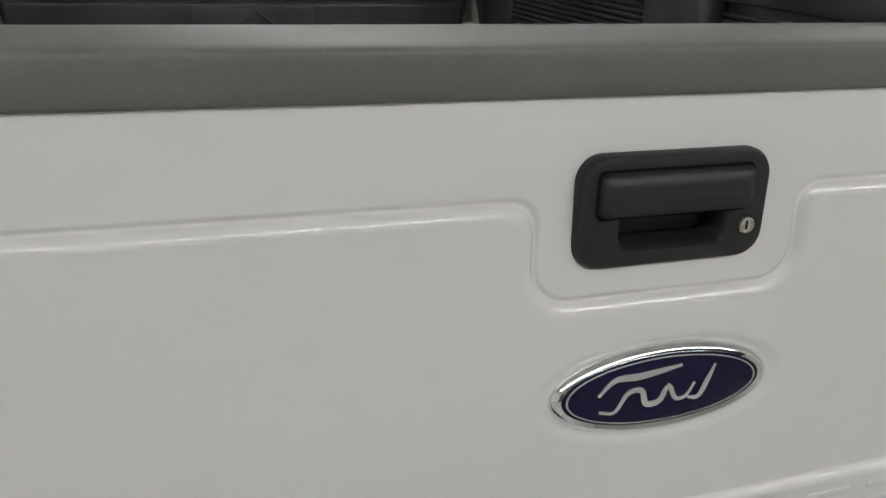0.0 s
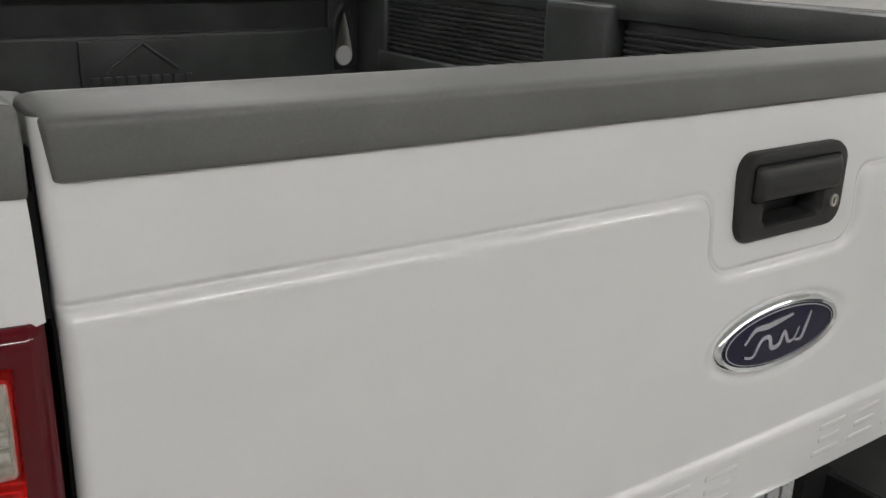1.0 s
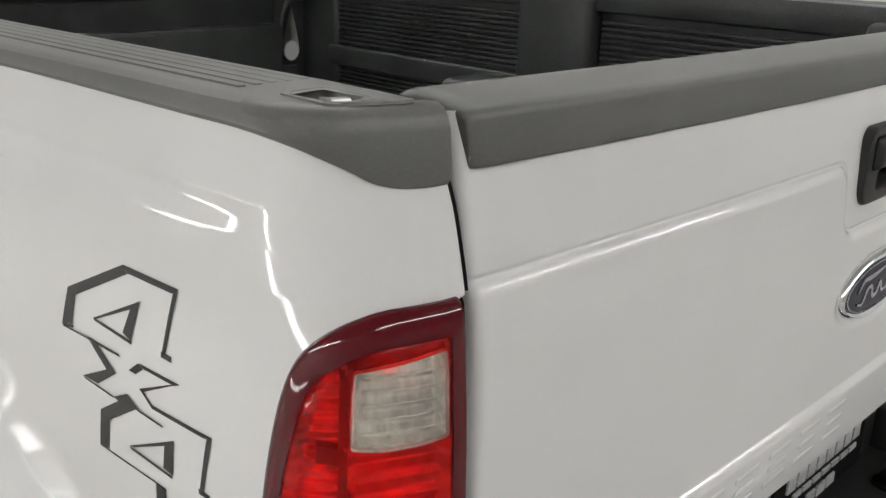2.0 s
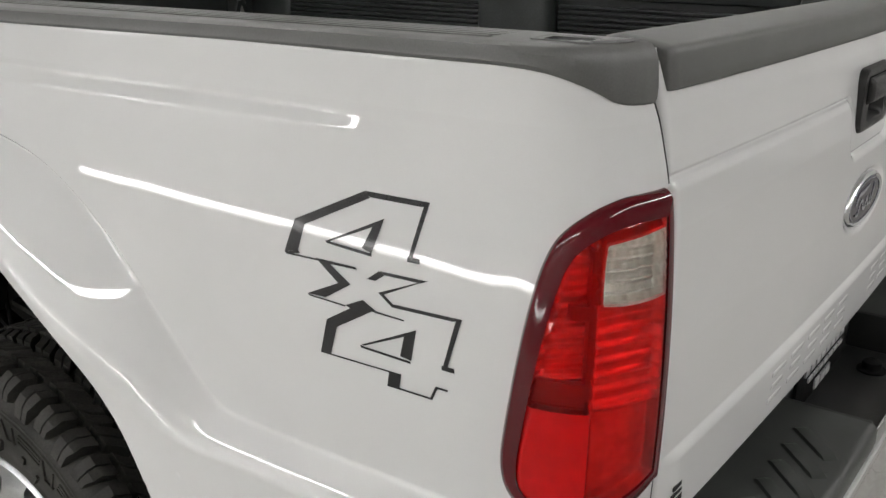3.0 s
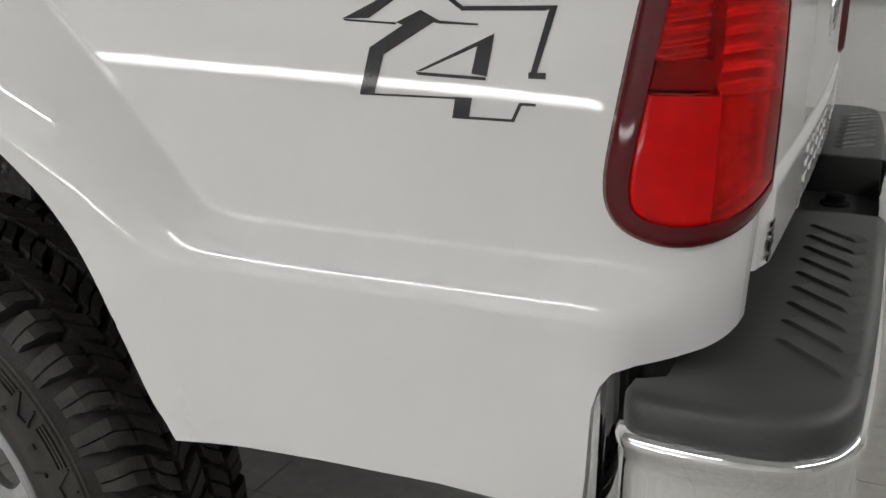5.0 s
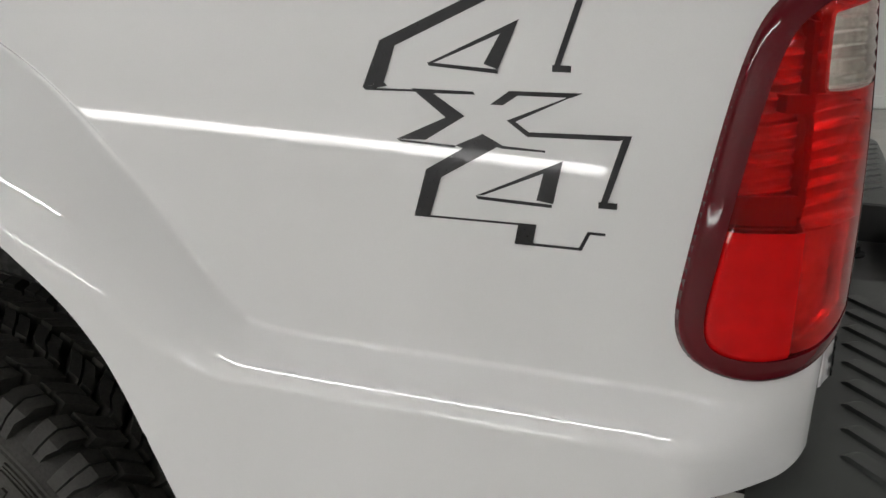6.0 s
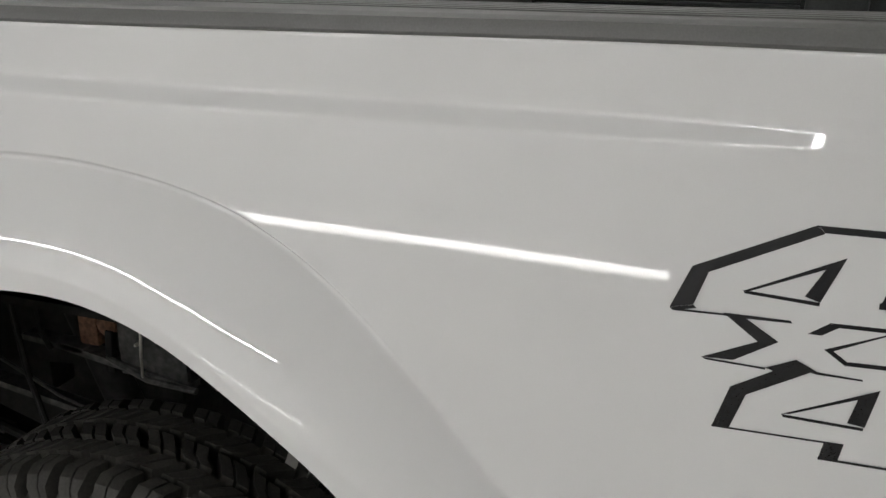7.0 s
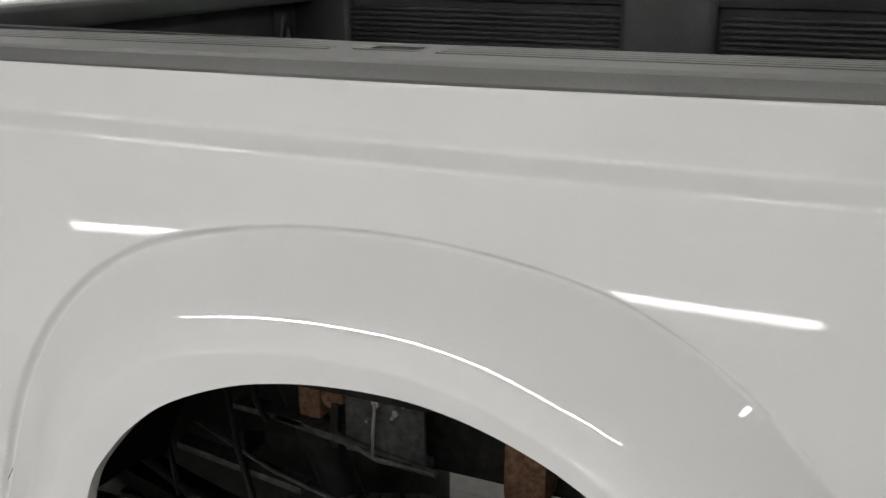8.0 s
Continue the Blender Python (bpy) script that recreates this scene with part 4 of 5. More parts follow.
def tyre():
    """The carcass with ribbed sidewall, and the blocks of an all-terrain tread with its sidewall relief."""
    xo, xi = -0.955, -0.752
    carcass = lathe([(xo + 0.025, 0.238), (xo + 0.010, 0.246), (xo + 0.004, 0.258), (xo + 0.005, 0.262), (xo - 0.003, 0.285), (xo - 0.007, 0.310), (xo - 0.0075, 0.3495), (xo - 0.0095, 0.351), (xo - 0.0095, 0.354),
                     (xo - 0.0065, 0.3555), (xo - 0.0065, 0.3585), (xo - 0.0085, 0.360), (xo - 0.0085, 0.3625), (xo - 0.005, 0.364), (xo + 0.006, 0.380), (xo + 0.022, 0.393), (xo + 0.045, 0.397),
                     (xi - 0.045, 0.397), (xi - 0.022, 0.393), (xi - 0.006, 0.38), (xi + 0.004, 0.32), (xi - 0.02, 0.24)], 144)
    verts, faces = [], []

    def at(x, r, a):
        return (x, WY + r * math.cos(a), WZ + r * math.sin(a))

    def skin(lower, upper):
        o, n = len(verts), len(lower)
        verts.extend(lower + upper)
        faces.append(tuple(o + n + k for k in range(n)))
        for k in range(n):
            faces.append((o + k, o + (k + 1) % n, o + n + (k + 1) % n, o + n + k))

    def block(outline, r0, r1):
        cx, ca = sum(p[0] for p in outline) / len(outline), sum(p[1] for p in outline) / len(outline)
        skin([at(x, r0, a) for x, a in outline], [at(cx + (x - cx) * 0.93, r1, ca + (a - ca) * 0.93) for x, a in outline])

    def sidewall_bar(r0, a0, r1, a1, half):
        d = Vector((r1 - r0, (a1 - a0) * r0)).normalized() * half
        quad = [(r0 + d.y, a0 - d.x / r0), (r1 + d.y, a1 - d.x / r1), (r1 - d.y, a1 + d.x / r1), (r0 - d.y, a0 + d.x / r0)]
        skin([at(xo - 0.004, r, a) for r, a in quad], [at(xo - 0.0105, r, a) for r, a in quad])

    rnd = random.Random(4)
    count = 50
    pitch = 2 * math.pi / count
    for k in range(count):
        a = pitch * k
        # shoulder lugs, alternately long and short, each cut by a narrow slit
        for x0, x1, flip in ((-0.957, -0.919, 1), (-0.752, -0.790, -1)):
            foot = 0.372 if k % 2 else 0.384
            c = a + (0.3 * pitch if flip < 0 else 0)
            for b0, b1 in ((-0.36, -0.04), (0.01, 0.32)):
                prof = [(x1, 0.394), (x1, 0.4195), (x0 + flip * 0.016, 0.4185 + rnd.uniform(-0.0008, 0.0008)), (x0 + flip * 0.004, 0.411), (x0 - flip * 0.003, 0.398), (x0 - flip * 0.0045, foot), (x0 + flip * 0.006, foot - 0.006)]
                lean = 0.16 * pitch
                low = [at(x, r, c + b0 * pitch + lean * (1 if x == x1 else 0)) for x, r in prof]
                high = [at(x, r, c + (b1 - (0.10 if x != x1 and b0 > 0 and r < 0.40 else 0)) * pitch + lean * (1 if x == x1 else 0)) for x, r in prof]
                skin(low, high)
                faces.append(tuple(len(verts) - 14 + q for q in range(7)))
        # three rows of cranked blocks, each in two halves
        for x0, x1, off, turn in ((-0.912, -0.879, 0.45, 0.26), (-0.872, -0.838, 0.05, -0.26), (-0.831, -0.797, 0.55, 0.26)):
            c, xm = a + off * pitch, (x0 + x1) / 2 + 0.004 * (1 if k % 2 else -1)
            for h0, h1 in ((-0.38, -0.035), (0.035, 0.38)):
                edge = lambda h: [(x0, c + (h - turn) * pitch), (xm, c + (h + 0.12 * turn) * pitch), (x1, c + (h + turn) * pitch)]
                block(edge(h0) + edge(h1)[::-1], 0.394, 0.4205 + rnd.uniform(-0.001, 0.0005))
    # raised figures round the sidewall
    for k in range(20):
        a = 2 * math.pi * k / 20
        for j in range(6):
            b = a + radians(1.6 * j)
            for r in (0.331, 0.3385, 0.3445):
                sidewall_bar(r, b, r, b + radians(1.6), 0.0016)
        sidewall_bar(0.347, a + radians(10.2), 0.318, a + radians(13.2), 0.0014)
        sidewall_bar(0.318, a + radians(13.2), 0.322, a + radians(17.0), 0.0014)
        sidewall_bar(0.322, a + radians(16.2), 0.347, a + radians(15.0), 0.0014)
        sidewall_bar(0.300, a + radians(3.0), 0.312, a + radians(3.0), 0.004)
        sidewall_bar(0.285, a + radians(9.0), 0.306, a + radians(10.0), 0.003)
    me = mesh_of(verts, faces, False)
    bm = bmesh.new()
    bm.from_mesh(me)
    bmesh.ops.recalc_face_normals(bm, faces=bm.faces[:])
    bm.to_mesh(me)
    bm.free()
    return carcass, sharp(me, 30)


def wheel_disc():
    """Silver disc with round hand holes, clipped out of a polar sheet."""
    def place(a, r):
        x = np.interp(r, [0.0, 0.05, 0.058, 0.085, 0.09, 0.13, 0.165, 0.19, 0.205, 0.215, 0.226, 0.236, 0.244], [-0.955, -0.955, -0.948, -0.935, -0.926, -0.923, -0.918, -0.905, -0.90, -0.925, -0.943, -0.949, -0.941])
        return np.c_[x, WY + r * np.cos(a), WZ + r * np.sin(a)]
    holes = [2 * math.pi * (k + 0.3) / 8 for k in range(8)]
    def keep(a, r):
        best = np.full(np.shape(a), 1e9)
        for h in holes:
            da = np.abs((a - h + math.pi) % (2 * math.pi) - math.pi)
            best = np.minimum(best, np.hypot(da * 0.168 / 0.030, (r - 0.168) / 0.019) - 1)
        return best
    return rimmed(clipped(np.linspace(0, 2 * math.pi, 193), np.linspace(0.0001, 0.244, 62), [keep], place), lambda c: Vector((0.012, 0, 0)))


wheel = part("wheel", lathe([(-0.93, 0.226), (-0.90, 0.215), (-0.83, 0.21), (-0.77, 0.225), (-0.762, 0.24)]), STEEL, truck, "silver wheel with an all-terrain tyre")
carcass_mesh, tread_mesh = tyre()
part("tyre", carcass_mesh, RUBBER, wheel, "black all-terrain tyre with chunky tread")
tagged(part("tread", tread_mesh, RUBBER, wheel, "chunky black tread blocks"), kind="stuff")
part("wheel_disc", wheel_disc(), STEEL, wheel, "silver disc with hand holes")
for k in range(8):
    a = 2 * math.pi * (k + 0.8) / 8
    cy, cz = WY + 0.083 * math.cos(a), WZ + 0.083 * math.sin(a)
    part("lug_nut", loft([[(x, cy + r * math.cos(math.pi * j / 3), cz + r * math.sin(math.pi * j / 3)) for j in range(6)] for x, r in ((-0.925, 0.011), (-0.952, 0.011), (-0.956, 0.007))], True, False, True), GALV, wheel)

# ---- under the truck ----
for sx in (-1, 1):
    rail = []
    for y in np.linspace(-0.02, 5.2, 70):
        up = 0.125 * step(0.45, 0.85, y) * step(1.95, 1.5, y)
        rail.append([(sx * x, y, z + up) for x, z in ((0.40, 0.60), (0.47, 0.60), (0.47, 0.765), (0.40, 0.765))])
    part("frame_rail", loft(rail, True, True, True), DARK_METAL, truck)
part("cross_member", box(-0.42, 0.42, 0.12, 0.20, 0.62, 0.74, 0.01), DARK_METAL, truck)
part("cross_member", box(-0.42, 0.42, 1.62, 1.72, 0.62, 0.76, 0.01), DARK_METAL, truck)
part("axle", tube([(-0.72, WY, WZ), (0.72, WY, WZ)], 0.05, 16), DARK_METAL, truck)
part("bed_floor_pan", box(-0.58, 0.58, 0.15, 2.2, 0.885, 0.90), DARK_METAL, truck)
for sx in (-1, 1):
    for y0, y1 in ((0.15, 0.45), (1.74, 2.2)):
        part("bed_floor_pan", box(min(sx * 0.58, sx * 0.86), max(sx * 0.58, sx * 0.86), y0, y1, 0.885, 0.90), DARK_METAL, truck)
arc = np.linspace(radians(18), radians(162), 34)
part("wheel_house", loft([[(x, 1.09 + r * math.cos(a), 0.50 + r * math.sin(a)) for a in arc] for x, r in ((-0.915, 0.648), (-0.70, 0.645), (-0.60, 0.64), (-0.56, 0.62))], False), BLACK, truck)
dome_wall = [(-0.56, 1.09 + 0.62 * math.cos(a), 0.50 + 0.62 * math.sin(a)) for a in np.linspace(radians(39), radians(141), 24)]
part("wheel_house_wall", loft([dome_wall, [(x + 0.004, y, z) for x, y, z in dome_wall]], True, True, True), BLACK, truck)
part("leaf_spring", loft([[(x, y, 0.66 - 0.16 * math.sin(math.pi * (y - 0.35) / 1.6) + dz) for x, dz in ((-0.56, 0), (-0.49, 0), (-0.49, 0.035), (-0.56, 0.035))] for y in np.linspace(0.35, 1.95, 24)], True, True, True), DARK_METAL, truck)
part("shock_absorber", tube([(-0.50, 1.30, 0.50), (-0.46, 1.52, 0.92)], 0.032, 14), DARK_METAL, truck)
def round_bit(y, z, r, x0, x1, n=16):
    return loft([[(x, y + q * math.cos(2 * math.pi * k / n), z + q * math.sin(2 * math.pi * k / n)) for k in range(n)] for x, q in ((x0, r), (x1, r), (x1 - 0.003, r * 0.8))], True, False, True)


part("bump_stop", round_bit(1.361, 0.856, 0.019, -0.50, -0.545), RUST, truck, "rusty brown bump stop")
part("rust_bracket", box(-0.54, -0.50, 1.385, 1.425, 0.81, 0.885, 0.006), RUST, truck)
part("spring_hanger", loft([[(x, 1.345 + 0.012 * q - 0.01 * q * q, 0.85 - 0.075 * q) for x in (-0.552, -0.540)] + [(x, 1.358 + 0.012 * q - 0.01 * q * q, 0.85 - 0.075 * q) for x in (-0.540, -0.552)] for q in np.linspace(0, 1, 6)], True, True, True), DARK_METAL, truck)
part("bracket_plate", box(-0.546, -0.536, 1.205, 1.338, 0.772, 0.90, 0.003), PLATE_STEEL, truck)
part("spring_clamp", box(-0.53, -0.46, 1.02, 1.088, 0.735, 0.835, 0.012), RUST, truck, "rusty brown spring clamp")
part("strap", tube([(-0.556, 1.281, 0.868), (-0.558, 1.284, 0.82), (-0.558, 1.2855, 0.785), (-0.556, 1.284, 0.774)], 0.0028, 8), GALV, truck, "thin zinc strap hook")
for by, bz, br in ((1.281, 0.867, 0.008), (1.248, 0.858, 0.0065), (1.2356, 0.872, 0.0035), (1.254, 0.848, 0.003), (1.296, 0.835, 0.003)):
    part("bolt_head", round_bit(by, bz, br, -0.544, -0.553, 6), GALV, truck)
for k, (y0, z0, y1, z1, r) in enumerate(((1.62, 0.765, 1.30, 0.675, 0.0035), (1.56, 0.90, 1.50, 0.62, 0.006), (1.74, 0.67, 1.52, 0.60, 0.009), (1.36, 0.80, 1.18, 0.775, 0.006), (1.68, 0.84, 1.66, 0.62, 0.005), (1.50, 0.88, 1.47, 0.80, 0.005))):
    mid_p = (-0.555, (y0 + y1) / 2 + 0.008, (z0 + z1) / 2 - 0.012)
    part("brake_hose", tube([(-0.55, y0, z0), mid_p, (-0.56, y1, z1)], r, 8), PLATE_STEEL if k in (0, 3) else DARK_METAL, truck)
for y0, z0, y1, z1, h in ((1.66, 0.705, 1.42, 0.675, 0.012), (1.54, 0.805, 1.41, 0.798, 0.010), (1.46, 0.80, 1.20, 0.765, 0.012), (1.90, 0.62, 1.62, 0.585, 0.02), (1.80, 0.56, 1.45, 0.56, 0.025)):
    part("brace_bar", loft([[(x, y, z + dz) for x, dz in ((-0.553, 0), (-0.52, 0), (-0.52, h), (-0.553, h))] for y, z in ((y0, z0), (y1, z1))], True, True, True), PLATE_STEEL, truck)
part("inner_rail", box(-0.62, -0.58, 1.15, 2.1, 0.575, 0.60, 0.004), GALV, truck)
part("inner_rail", box(-0.66, -0.60, 1.30, 2.1, 0.50, 0.535, 0.004), DARK_METAL, truck)
part("exhaust_pipe", tube([(0.25, 0.3, 0.52), (0.2, 1.0, 0.60), (0.22, 2.0, 0.52), (0.22, 3.5, 0.5)], 0.045, 16), GALV, truck)
part("spare_tank", box(-0.36, -0.05, 1.36, 2.5, 0.22, 0.80, 0.04), DARK_METAL, truck)
part("fuel_tank", box(-0.38, 0.35, 0.3, 0.9, 0.45, 0.7, 0.03), DARK_METAL, truck)
part("side_sill", box(-0.90, -0.80, 1.75, 5.0, 0.52, 0.70, 0.03), PAINT, truck)
part("gearbox", box(-0.35, 0.35, 2.3, 4.6, 0.35, 0.85, 0.05), DARK_METAL, truck)

# plate under the tailgate, hitch parts and sticker
plate = part("number_plate", box(-0.155, 0.155, 0.020, 0.028, 0.775, 0.925, 0.006), BLACK, truck, "black dealer plate with unreadable white print")
for z0, z1, x0, x1 in ((0.888, 0.894, -0.10, 0.10), (0.835, 0.872, -0.125, 0.125), (0.816, 0.824, -0.10, 0.12), (0.785, 0.802, -0.05, 0.05)):
    n = max(1, round((x1 - x0) / 0.03))
    for k in range(n):
        w = (x1 - x0) / n
        part("print_bar", box(x0 + k * w + 0.003, x0 + (k + 1) * w - 0.003, 0.0172, 0.0206, z0, z1), PLATE_WHITE, plate)
for px in (-0.12, 0.12):
    part("plate_screw", tube([(px, 0.022, 0.905), (px, 0.015, 0.905)], 0.005, 10), GALV, plate)
part("hitch_knob", loft([[(0.125 + r * math.cos(a), -0.039 + r * math.sin(a), z) for a in np.linspace(0, 2 * math.pi, 18, endpoint=False)] for z, r in ((0.770, 0.026), (0.776, 0.026), (0.778, 0.018), (0.790, 0.017), (0.794, 0.010))], True, False, True), BLACK, bump, "black round socket cover")
for k, (x0, x1, z0, z1) in enumerate(((-0.752, -0.722, 0.913, 0.919), (-0.752, -0.718, 0.923, 0.934), (-0.748, -0.720, 0.938, 0.942), (-0.744, -0.722, 0.946, 0.951))):
    yb = float(gate_out(np.array([(x0 + x1) / 2]), np.array([(z0 + z1) / 2]))[0])
    part("sticker_bar", box(x0, x1, yb - 0.001, yb + 0.001, z0, z1), DECAL, gate, "small dark sticker print")

# ---- rail cap details ----
for sx in (-1, 1):
    own = cap if sx < 0 else cap_r
    for y0, y1 in ((0.080, 0.132), (1.072, 1.132)):
        xo, xi, zt = -0.857, -0.823, cap_top(y0)
        lip = lambda d, z, r=0.010: [(sx * abs(x), y, zt + z) for x, y in round_rect((xo + xi) / 2, (y0 + y1) / 2, xi - xo + d, y1 - y0 + d, r)]
        part("pocket_rim", loft([lip(0.012, -0.001), lip(0.011, 0.0012), lip(0.007, 0.0015), lip(0.003, 0.0003), lip(0.0, -0.006), lip(0.0, -0.016)], True), BLACK_PLASTIC, own)
        part("pocket_wall", loft([lip(0.012, -0.014), lip(0.010, -0.017), lip(-0.010, -0.018), lip(-0.014, -0.022), lip(-0.014, -0.085)], True, False, True), PAINT, own, "bare white metal inside the stake pocket")
        if y0 < 0.5:
            bent = [(0.8585, 0.090, -0.008), (0.852, 0.094, -0.004), (0.843, 0.099, -0.002), (0.836, 0.108, -0.002), (0.831, 0.120, -0.003), (0.828, 0.132, -0.005)]
            strip = [[(sx * (x + dx), y + dy, zt + z + dz) for dx, dy, dz in ((0, 0, 0), (-0.010, -0.010, 0.001), (-0.013, -0.012, -0.004), (-0.001, -0.001, -0.012))] for x, y, z in bent]
            part("pocket_flange", loft(strip, True, True, True, hard=50), PAINT, own, "bent white metal flange in the stake pocket")
            part("pocket_brace", tube([(sx * 0.853, 0.086, zt - 0.010), (sx * 0.848, 0.100, zt - 0.008), (sx * 0.838, 0.110, zt - 0.009), (sx * 0.830, 0.126, zt - 0.010)], 0.004, 8), PAINT, own, "white metal edge in the pocket")
    for k in range(5):
        x = sx * (0.806 + 0.0145 * k)
        for y0, y1 in ((0.175, 1.045), (1.16, 2.2)):
            rib = [[(x + d, y, cap_top(y) + q) for d, q in ((-0.0040, -0.001), (-0.0026, 0.0013), (0.0026, 0.0013), (0.0040, -0.001))] for y in (y0, y0 + 0.004, (y0 + y1) / 2, y1)]
            part("cap_rib", loft(rib, False, True, True, hard=30), BLACK_PLASTIC, own)
    for f, s0, s1 in ((0.14, 0.022, 0.130), (0.32, 0.016, 0.112), (0.46, 0.012, 0.095)):
        line = [tuple(o + (q - o) * f) for s, o, q in CAP_TOP if s0 < s < s1]
        part("cap_groove", tube([(sx * abs(x), y, z + 0.0004) for x, y, z in line], 0.0026, 6), BLACK_PLASTIC, own)

# ---- bed liner, lying in the bed ----
liner = tagged(empty("bed_liner", (0, 1.1, 0.9)), "black ribbed plastic drop-in liner in the truck bed", "bed liner")
part("liner_floor", box(-0.555, 0.76, 0.10, 2.19, 0.902, 1.014), LINER, liner)
part("floor_cove", loft([[(x, y, z) for y, z in ((2.07, 1.013), (2.11, 1.0165), (2.14, 1.026), (2.160, 1.043), (2.172, 1.068), (2.178, 1.10), (2.19, 1.10), (2.19, 1.013))] for x in (-0.55, 0.0, 0.70)], True, True, True, hard=40), LINER, liner)
part("wheel_cover", box(-0.772, -0.552, 0.40, 1.78, 1.154, 1.166, 0.004), LINER, liner)
part("wheel_cover", box(-0.772, -0.552, 0.10, 0.396, 0.96, 1.004), LINER, liner)
part("wheel_cover", box(-0.772, -0.552, 1.784, 2.19, 0.96, 1.004), LINER, liner)
for k in range(26):
    x = -0.525 + 0.05 * k
    part("floor_rib", box(x - 0.013, x + 0.013, 0.12, 2.09, 1.013, 1.027, 0.004), LINER, liner)
part("front_panel", box(-0.80, 0.80, 2.21, 2.225, 0.90, 1.40), LINER, liner)
part("front_step", box(-0.66, 0.645, 2.175, 2.215, 0.90, 1.238, 0.012, 3), LINER, liner)
part("front_lip", box(-0.78, 0.78, 2.13, 2.215, 1.352, 1.402, 0.012, 3), LINER, liner)
# raised blank plate with a gable mark
part("raised_panel", box(-0.17, 0.18, 2.168, 2.180, 1.03, 1.225, 0.006), LINER, liner)
part("gable_mark", tube([(-0.10, 2.166, 1.135), (0.008, 2.166, 1.214), (0.115, 2.166, 1.135)], 0.0055, 8), LINER, liner)
for k in range(9):
    part("mark_block", box(-0.145 + k * 0.0345, -0.145 + k * 0.0345 + 0.025, 2.161, 2.170, 1.095, 1.122, 0.003), LINER, liner)
for k in range(14):
    part("mark_dash", box(-0.14 + k * 0.0215, -0.14 + k * 0.0215 + 0.014, 2.162, 2.169, 1.068, 1.076, 0.002), LINER, liner)
for sx in (-1, 1):
    def side_box(x0, x1, *rest):
        a, b = sorted((sx * x0, sx * x1))
        return box(a, b, *rest)
    part("side_panel", side_box(0.775, 0.79, 0.10, 2.22, 1.168, 1.41), LINER, liner)
    for y0, y1 in ((0.10, 0.40), (1.78, 2.22)):
        part("side_panel", side_box(0.775, 0.79, y0, y1, 0.90, 1.168), LINER, liner)
    if sx > 0:
        part("side_panel", side_box(0.775, 0.79, 0.40, 1.78, 0.90, 1.168), LINER, liner)
    part("side_lip", side_box(0.738 if sx > 0 else 0.766, 0.80 if sx > 0 else 0.775, 0.10, 2.2, 1.366 if sx > 0 else 1.39, 1.43 if sx > 0 else 1.42, 0.008, 2), LINER, liner)
    part("side_post", side_box(0.715, 0.785, 1.01, 1.245, 0.90 if sx > 0 else 1.165, 1.40, 0.022, 3), LINER, liner)
    part("side_post", side_box(0.715, 0.785, 0.20, 0.34, 0.90, 1.40, 0.022, 3), LINER, liner)
    part("corner_panel", side_box(0.635, 0.76, 2.20, 2.222, 0.90, 1.40, 0.008, 2), LINER, liner)
    part("corner_post", side_box(0.745, 0.80, 2.02, 2.22, 0.90, 1.40, 0.025, 3), LINER, liner)
    part("side_ledge", side_box(0.738, 0.785, 1.24, 2.06, 1.115, 1.18, 0.010, 3), LINER, liner)
    if sx > 0:
        part("wheel_box", side_box(0.60, 0.785, 0.74, 1.42, 0.90, 1.165, 0.04, 4), LINER, liner)
    part("tie_bracket", side_box(0.748, 0.778, 1.87, 1.965, 1.186, 1.198, 0.004), LINER, liner)
    for y0, y1 in ((1.25, 2.05), (0.35, 1.0)):
        for k in range(11):
            z = 1.194 + 0.0145 * k
            part("wall_rib", side_box(0.754, 0.779, y0, y1, z - 0.0042, z + 0.0042, 0.003, 2), LINER, liner)
    for y0, y1 in ((1.43, 2.04), (0.35, 0.73)) if sx > 0 else ():
        for k in range(10):
            z = 1.03 + 0.0135 * k
            if z < 1.11 or y1 < 1.0:
                part("wall_rib", side_box(0.758, 0.779, y0, y1, z - 0.0045, z + 0.0045, 0.003, 2), LINER, liner)
# tie-down openings in the front corners
for sx in (-1, 1):
    cx, yb = sx * 0.690, 2.196
    ring = lambda a, b, y, dz=0.0: [(cx + a * math.cos(t), y, 1.155 + dz + (b * math.sin(t) if math.sin(t) < 0 else b * 3.6 * math.sin(t))) for t in np.linspace(0, 2 * math.pi, 32, endpoint=False)]
    part("tie_recess", loft([ring(0.044, 0.046, yb + 0.004), ring(0.040, 0.042, yb - 0.003), ring(0.034, 0.038, yb - 0.003), ring(0.028, 0.034, yb + 0.0015)], True, False, True), LINER, liner)
    # upper bed metal in grey zinc to paint its shade; the foot stays white
    drop = [(cx + (0.033 if math.sin(t) < 0 else 0.033 - 0.019 * math.sin(t)) * math.cos(t), yb - 0.002, 1.150 + (0.036 if math.sin(t) < 0 else 0.135) * math.sin(t)) for t in np.linspace(0, 2 * math.pi, 36, endpoint=False)]
    part("shaded_metal", loft([[(x, y - 0.002, z) for x, y, z in drop], [(cx + (x - cx) * 0.86, y + 0.001, 1.15 + (z - 1.15) * 0.92) for x, y, z in drop]], True, False, True), GALV, liner, "bare bed metal in the opening, greyed as if in shade")
    disc = [(cx + 0.028 * math.cos(t), yb - 0.003, 1.146 + 0.032 * math.sin(t)) for t in np.linspace(0, 2 * math.pi, 28, endpoint=False)]
    part("white_metal", loft([disc, [(x, y - 0.0025, z) for x, y, z in disc]], True, False, True), PAINT, liner, "white bed metal at the foot of the opening")

# ---- cab behind the bed ----
part("cab_body", box(-0.93, 0.93, 2.37, 4.6, 0.6, 1.40, 0.06), PAINT, truck)

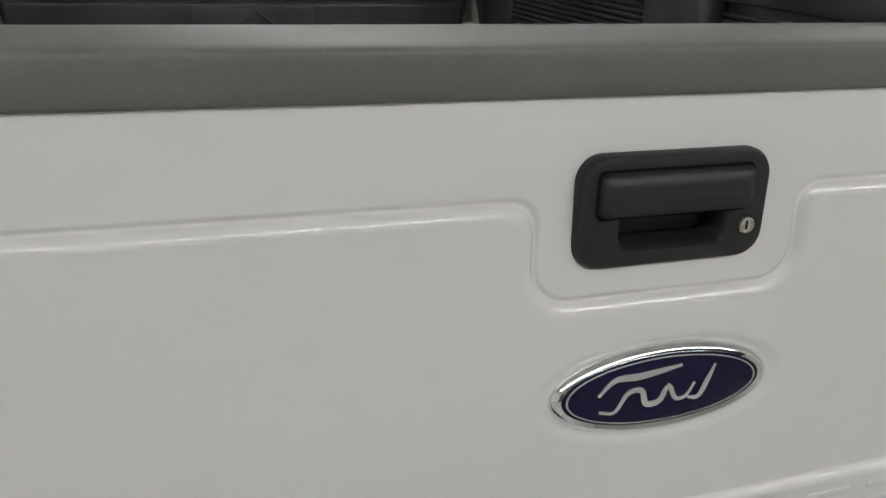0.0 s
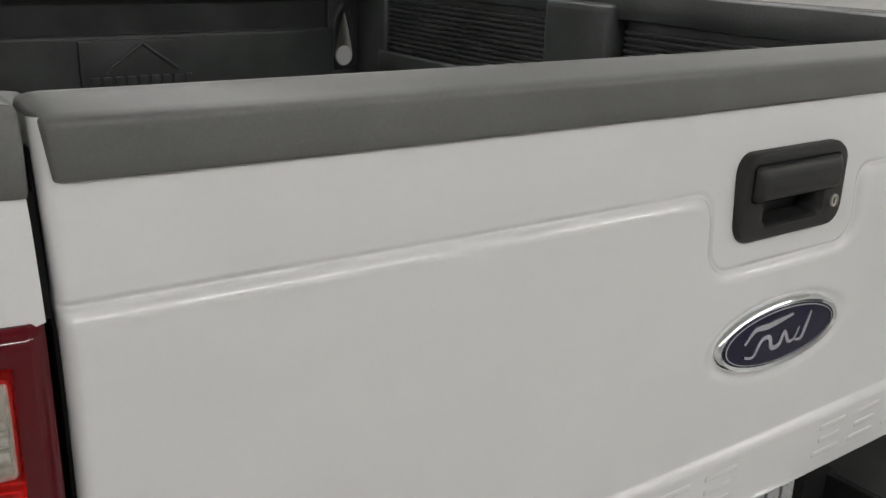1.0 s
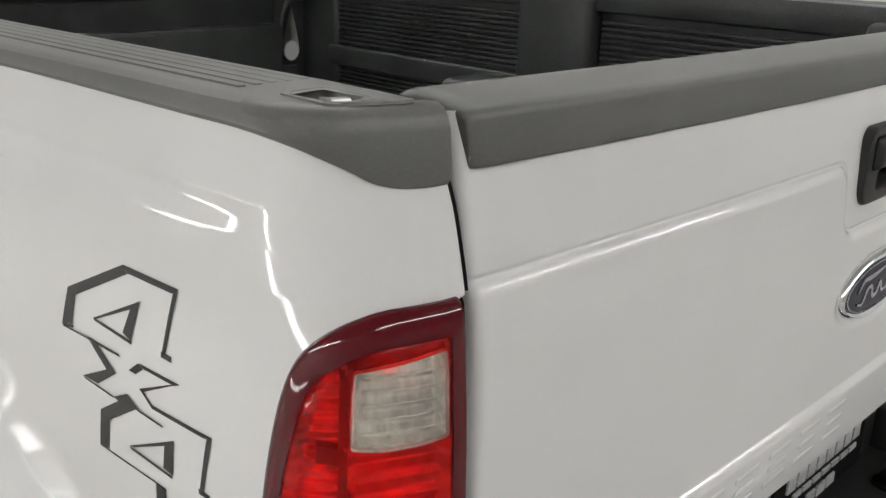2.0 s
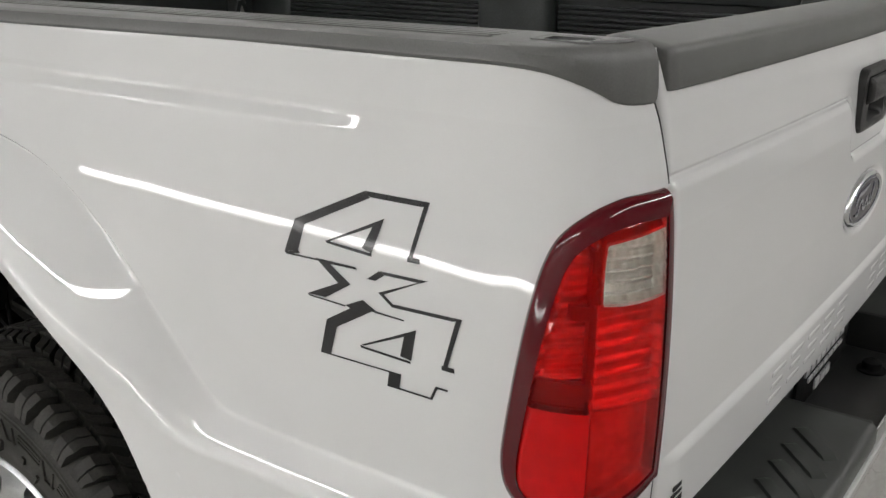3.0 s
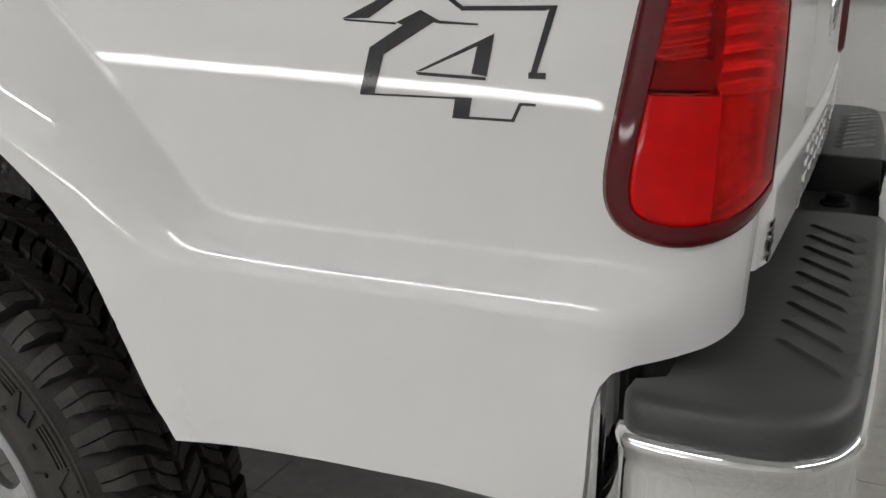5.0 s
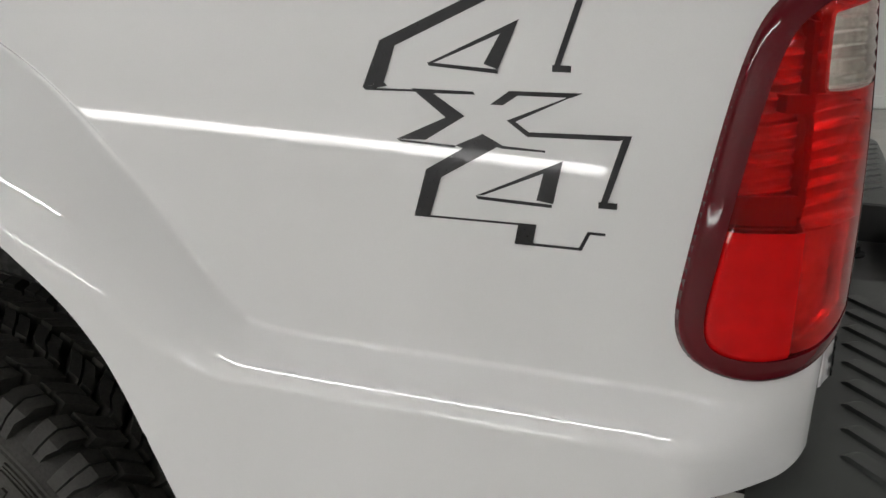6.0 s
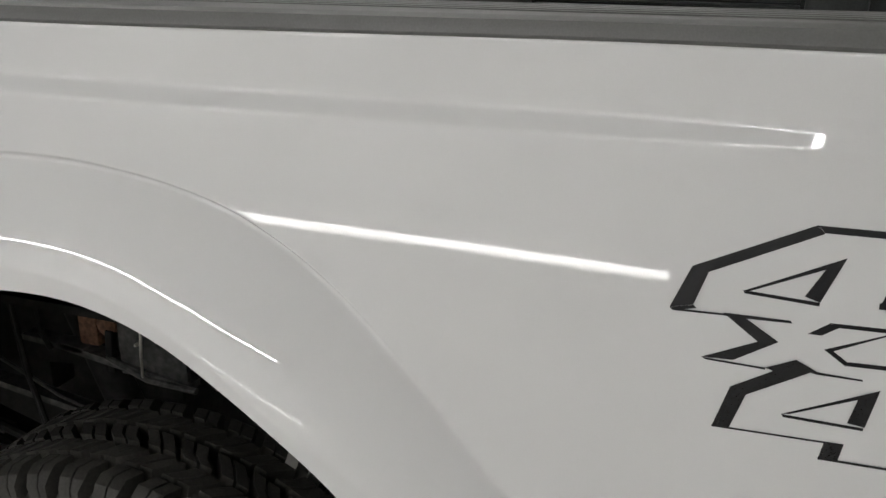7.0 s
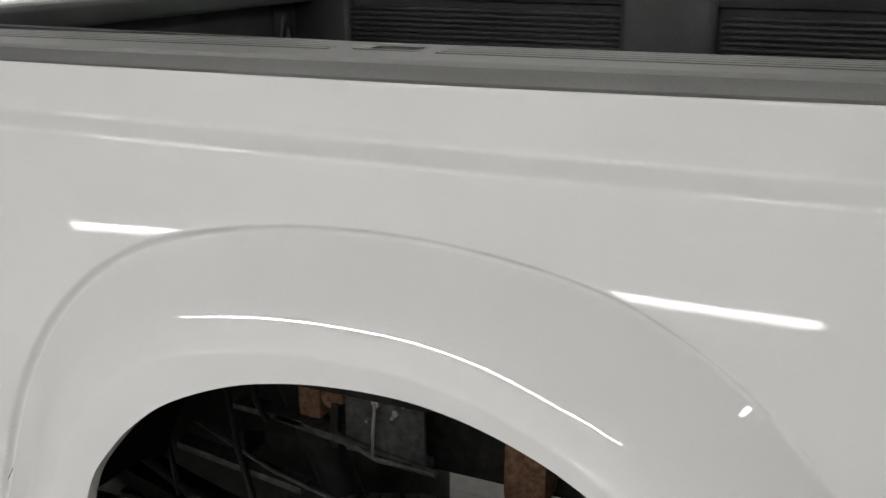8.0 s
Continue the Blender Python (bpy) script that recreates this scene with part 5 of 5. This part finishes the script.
# ---- column and ledge at the far wall ----
col = tagged(empty("column", (5.6, 0.4, FLOOR_Z)), "round white painted column by the wall", "column")
part("shaft", tube([(5.6, 0.4, FLOOR_Z), (5.6, 0.4, ZC)], 0.11, 32), WALL, col)
tagged(part("trim", box(X1 - 0.06, X1, -6.9, 9.4, 0.92, 0.98, 0.008), WALL), "white wall ledge with a rounded edge", "trim", kind="structure")
tagged(part("baseboard", box(X1 - 0.02, X1, -6.9, 9.4, FLOOR_Z, FLOOR_Z + 0.1, 0.004), WALL), "low white skirting along the wall", "baseboard", kind="structure")

# ---- floor tiles ----
TILE, TX, TY = 0.305, 0.468, -0.14


def tile_mesh():
    h = TILE / 2 - 0.0011
    low = [(sx * h, sy * h, -0.005) for sx, sy in ((-1, -1), (1, -1), (1, 1), (-1, 1))]
    top = [(x * 0.996, y * 0.996, 0.0) for x, y, z in low]
    edge = [(x, y, -0.0006) for x, y, z in low]
    faces = [(8, 9, 10, 11)] + [(a + k, a + (k + 1) % 4, a + 4 + (k + 1) % 4, a + 4 + k) for a in (0, 4) for k in range(4)]
    return low + edge + top, faces


tile_verts, tile_faces = tile_mesh()
tile_me = mesh_of(tile_verts, tile_faces, False, "tile")
tile_me.materials.append(FLOOR)
rest_verts, rest_faces = [], []
tile_rng = random.Random(8)
for i in range(math.ceil((X0 - TX) / TILE), math.floor((X1 - TX) / TILE)):
    for j in range(math.ceil((Y0 - TY) / TILE), math.floor((Y1 - TY) / TILE)):
        x, y, z = TX + (i + 0.5) * TILE, TY + (j + 0.5) * TILE, FLOOR_Z + tile_rng.uniform(-0.0008, 0.0)
        if 0 <= i < 18 and -10 <= j < 6:
            tile = new("tile", tile_me)
            tile.location = (x, y, z)
            tile.parent = floor
        else:
            o = len(rest_verts)
            rest_verts += [(a + x, b + y, c + z) for a, b, c in tile_verts]
            rest_faces += [tuple(o + k for k in f) for f in tile_faces]
tagged(part("floor_tiles", mesh_of(rest_verts, rest_faces, False), FLOOR, floor), kind="stuff")
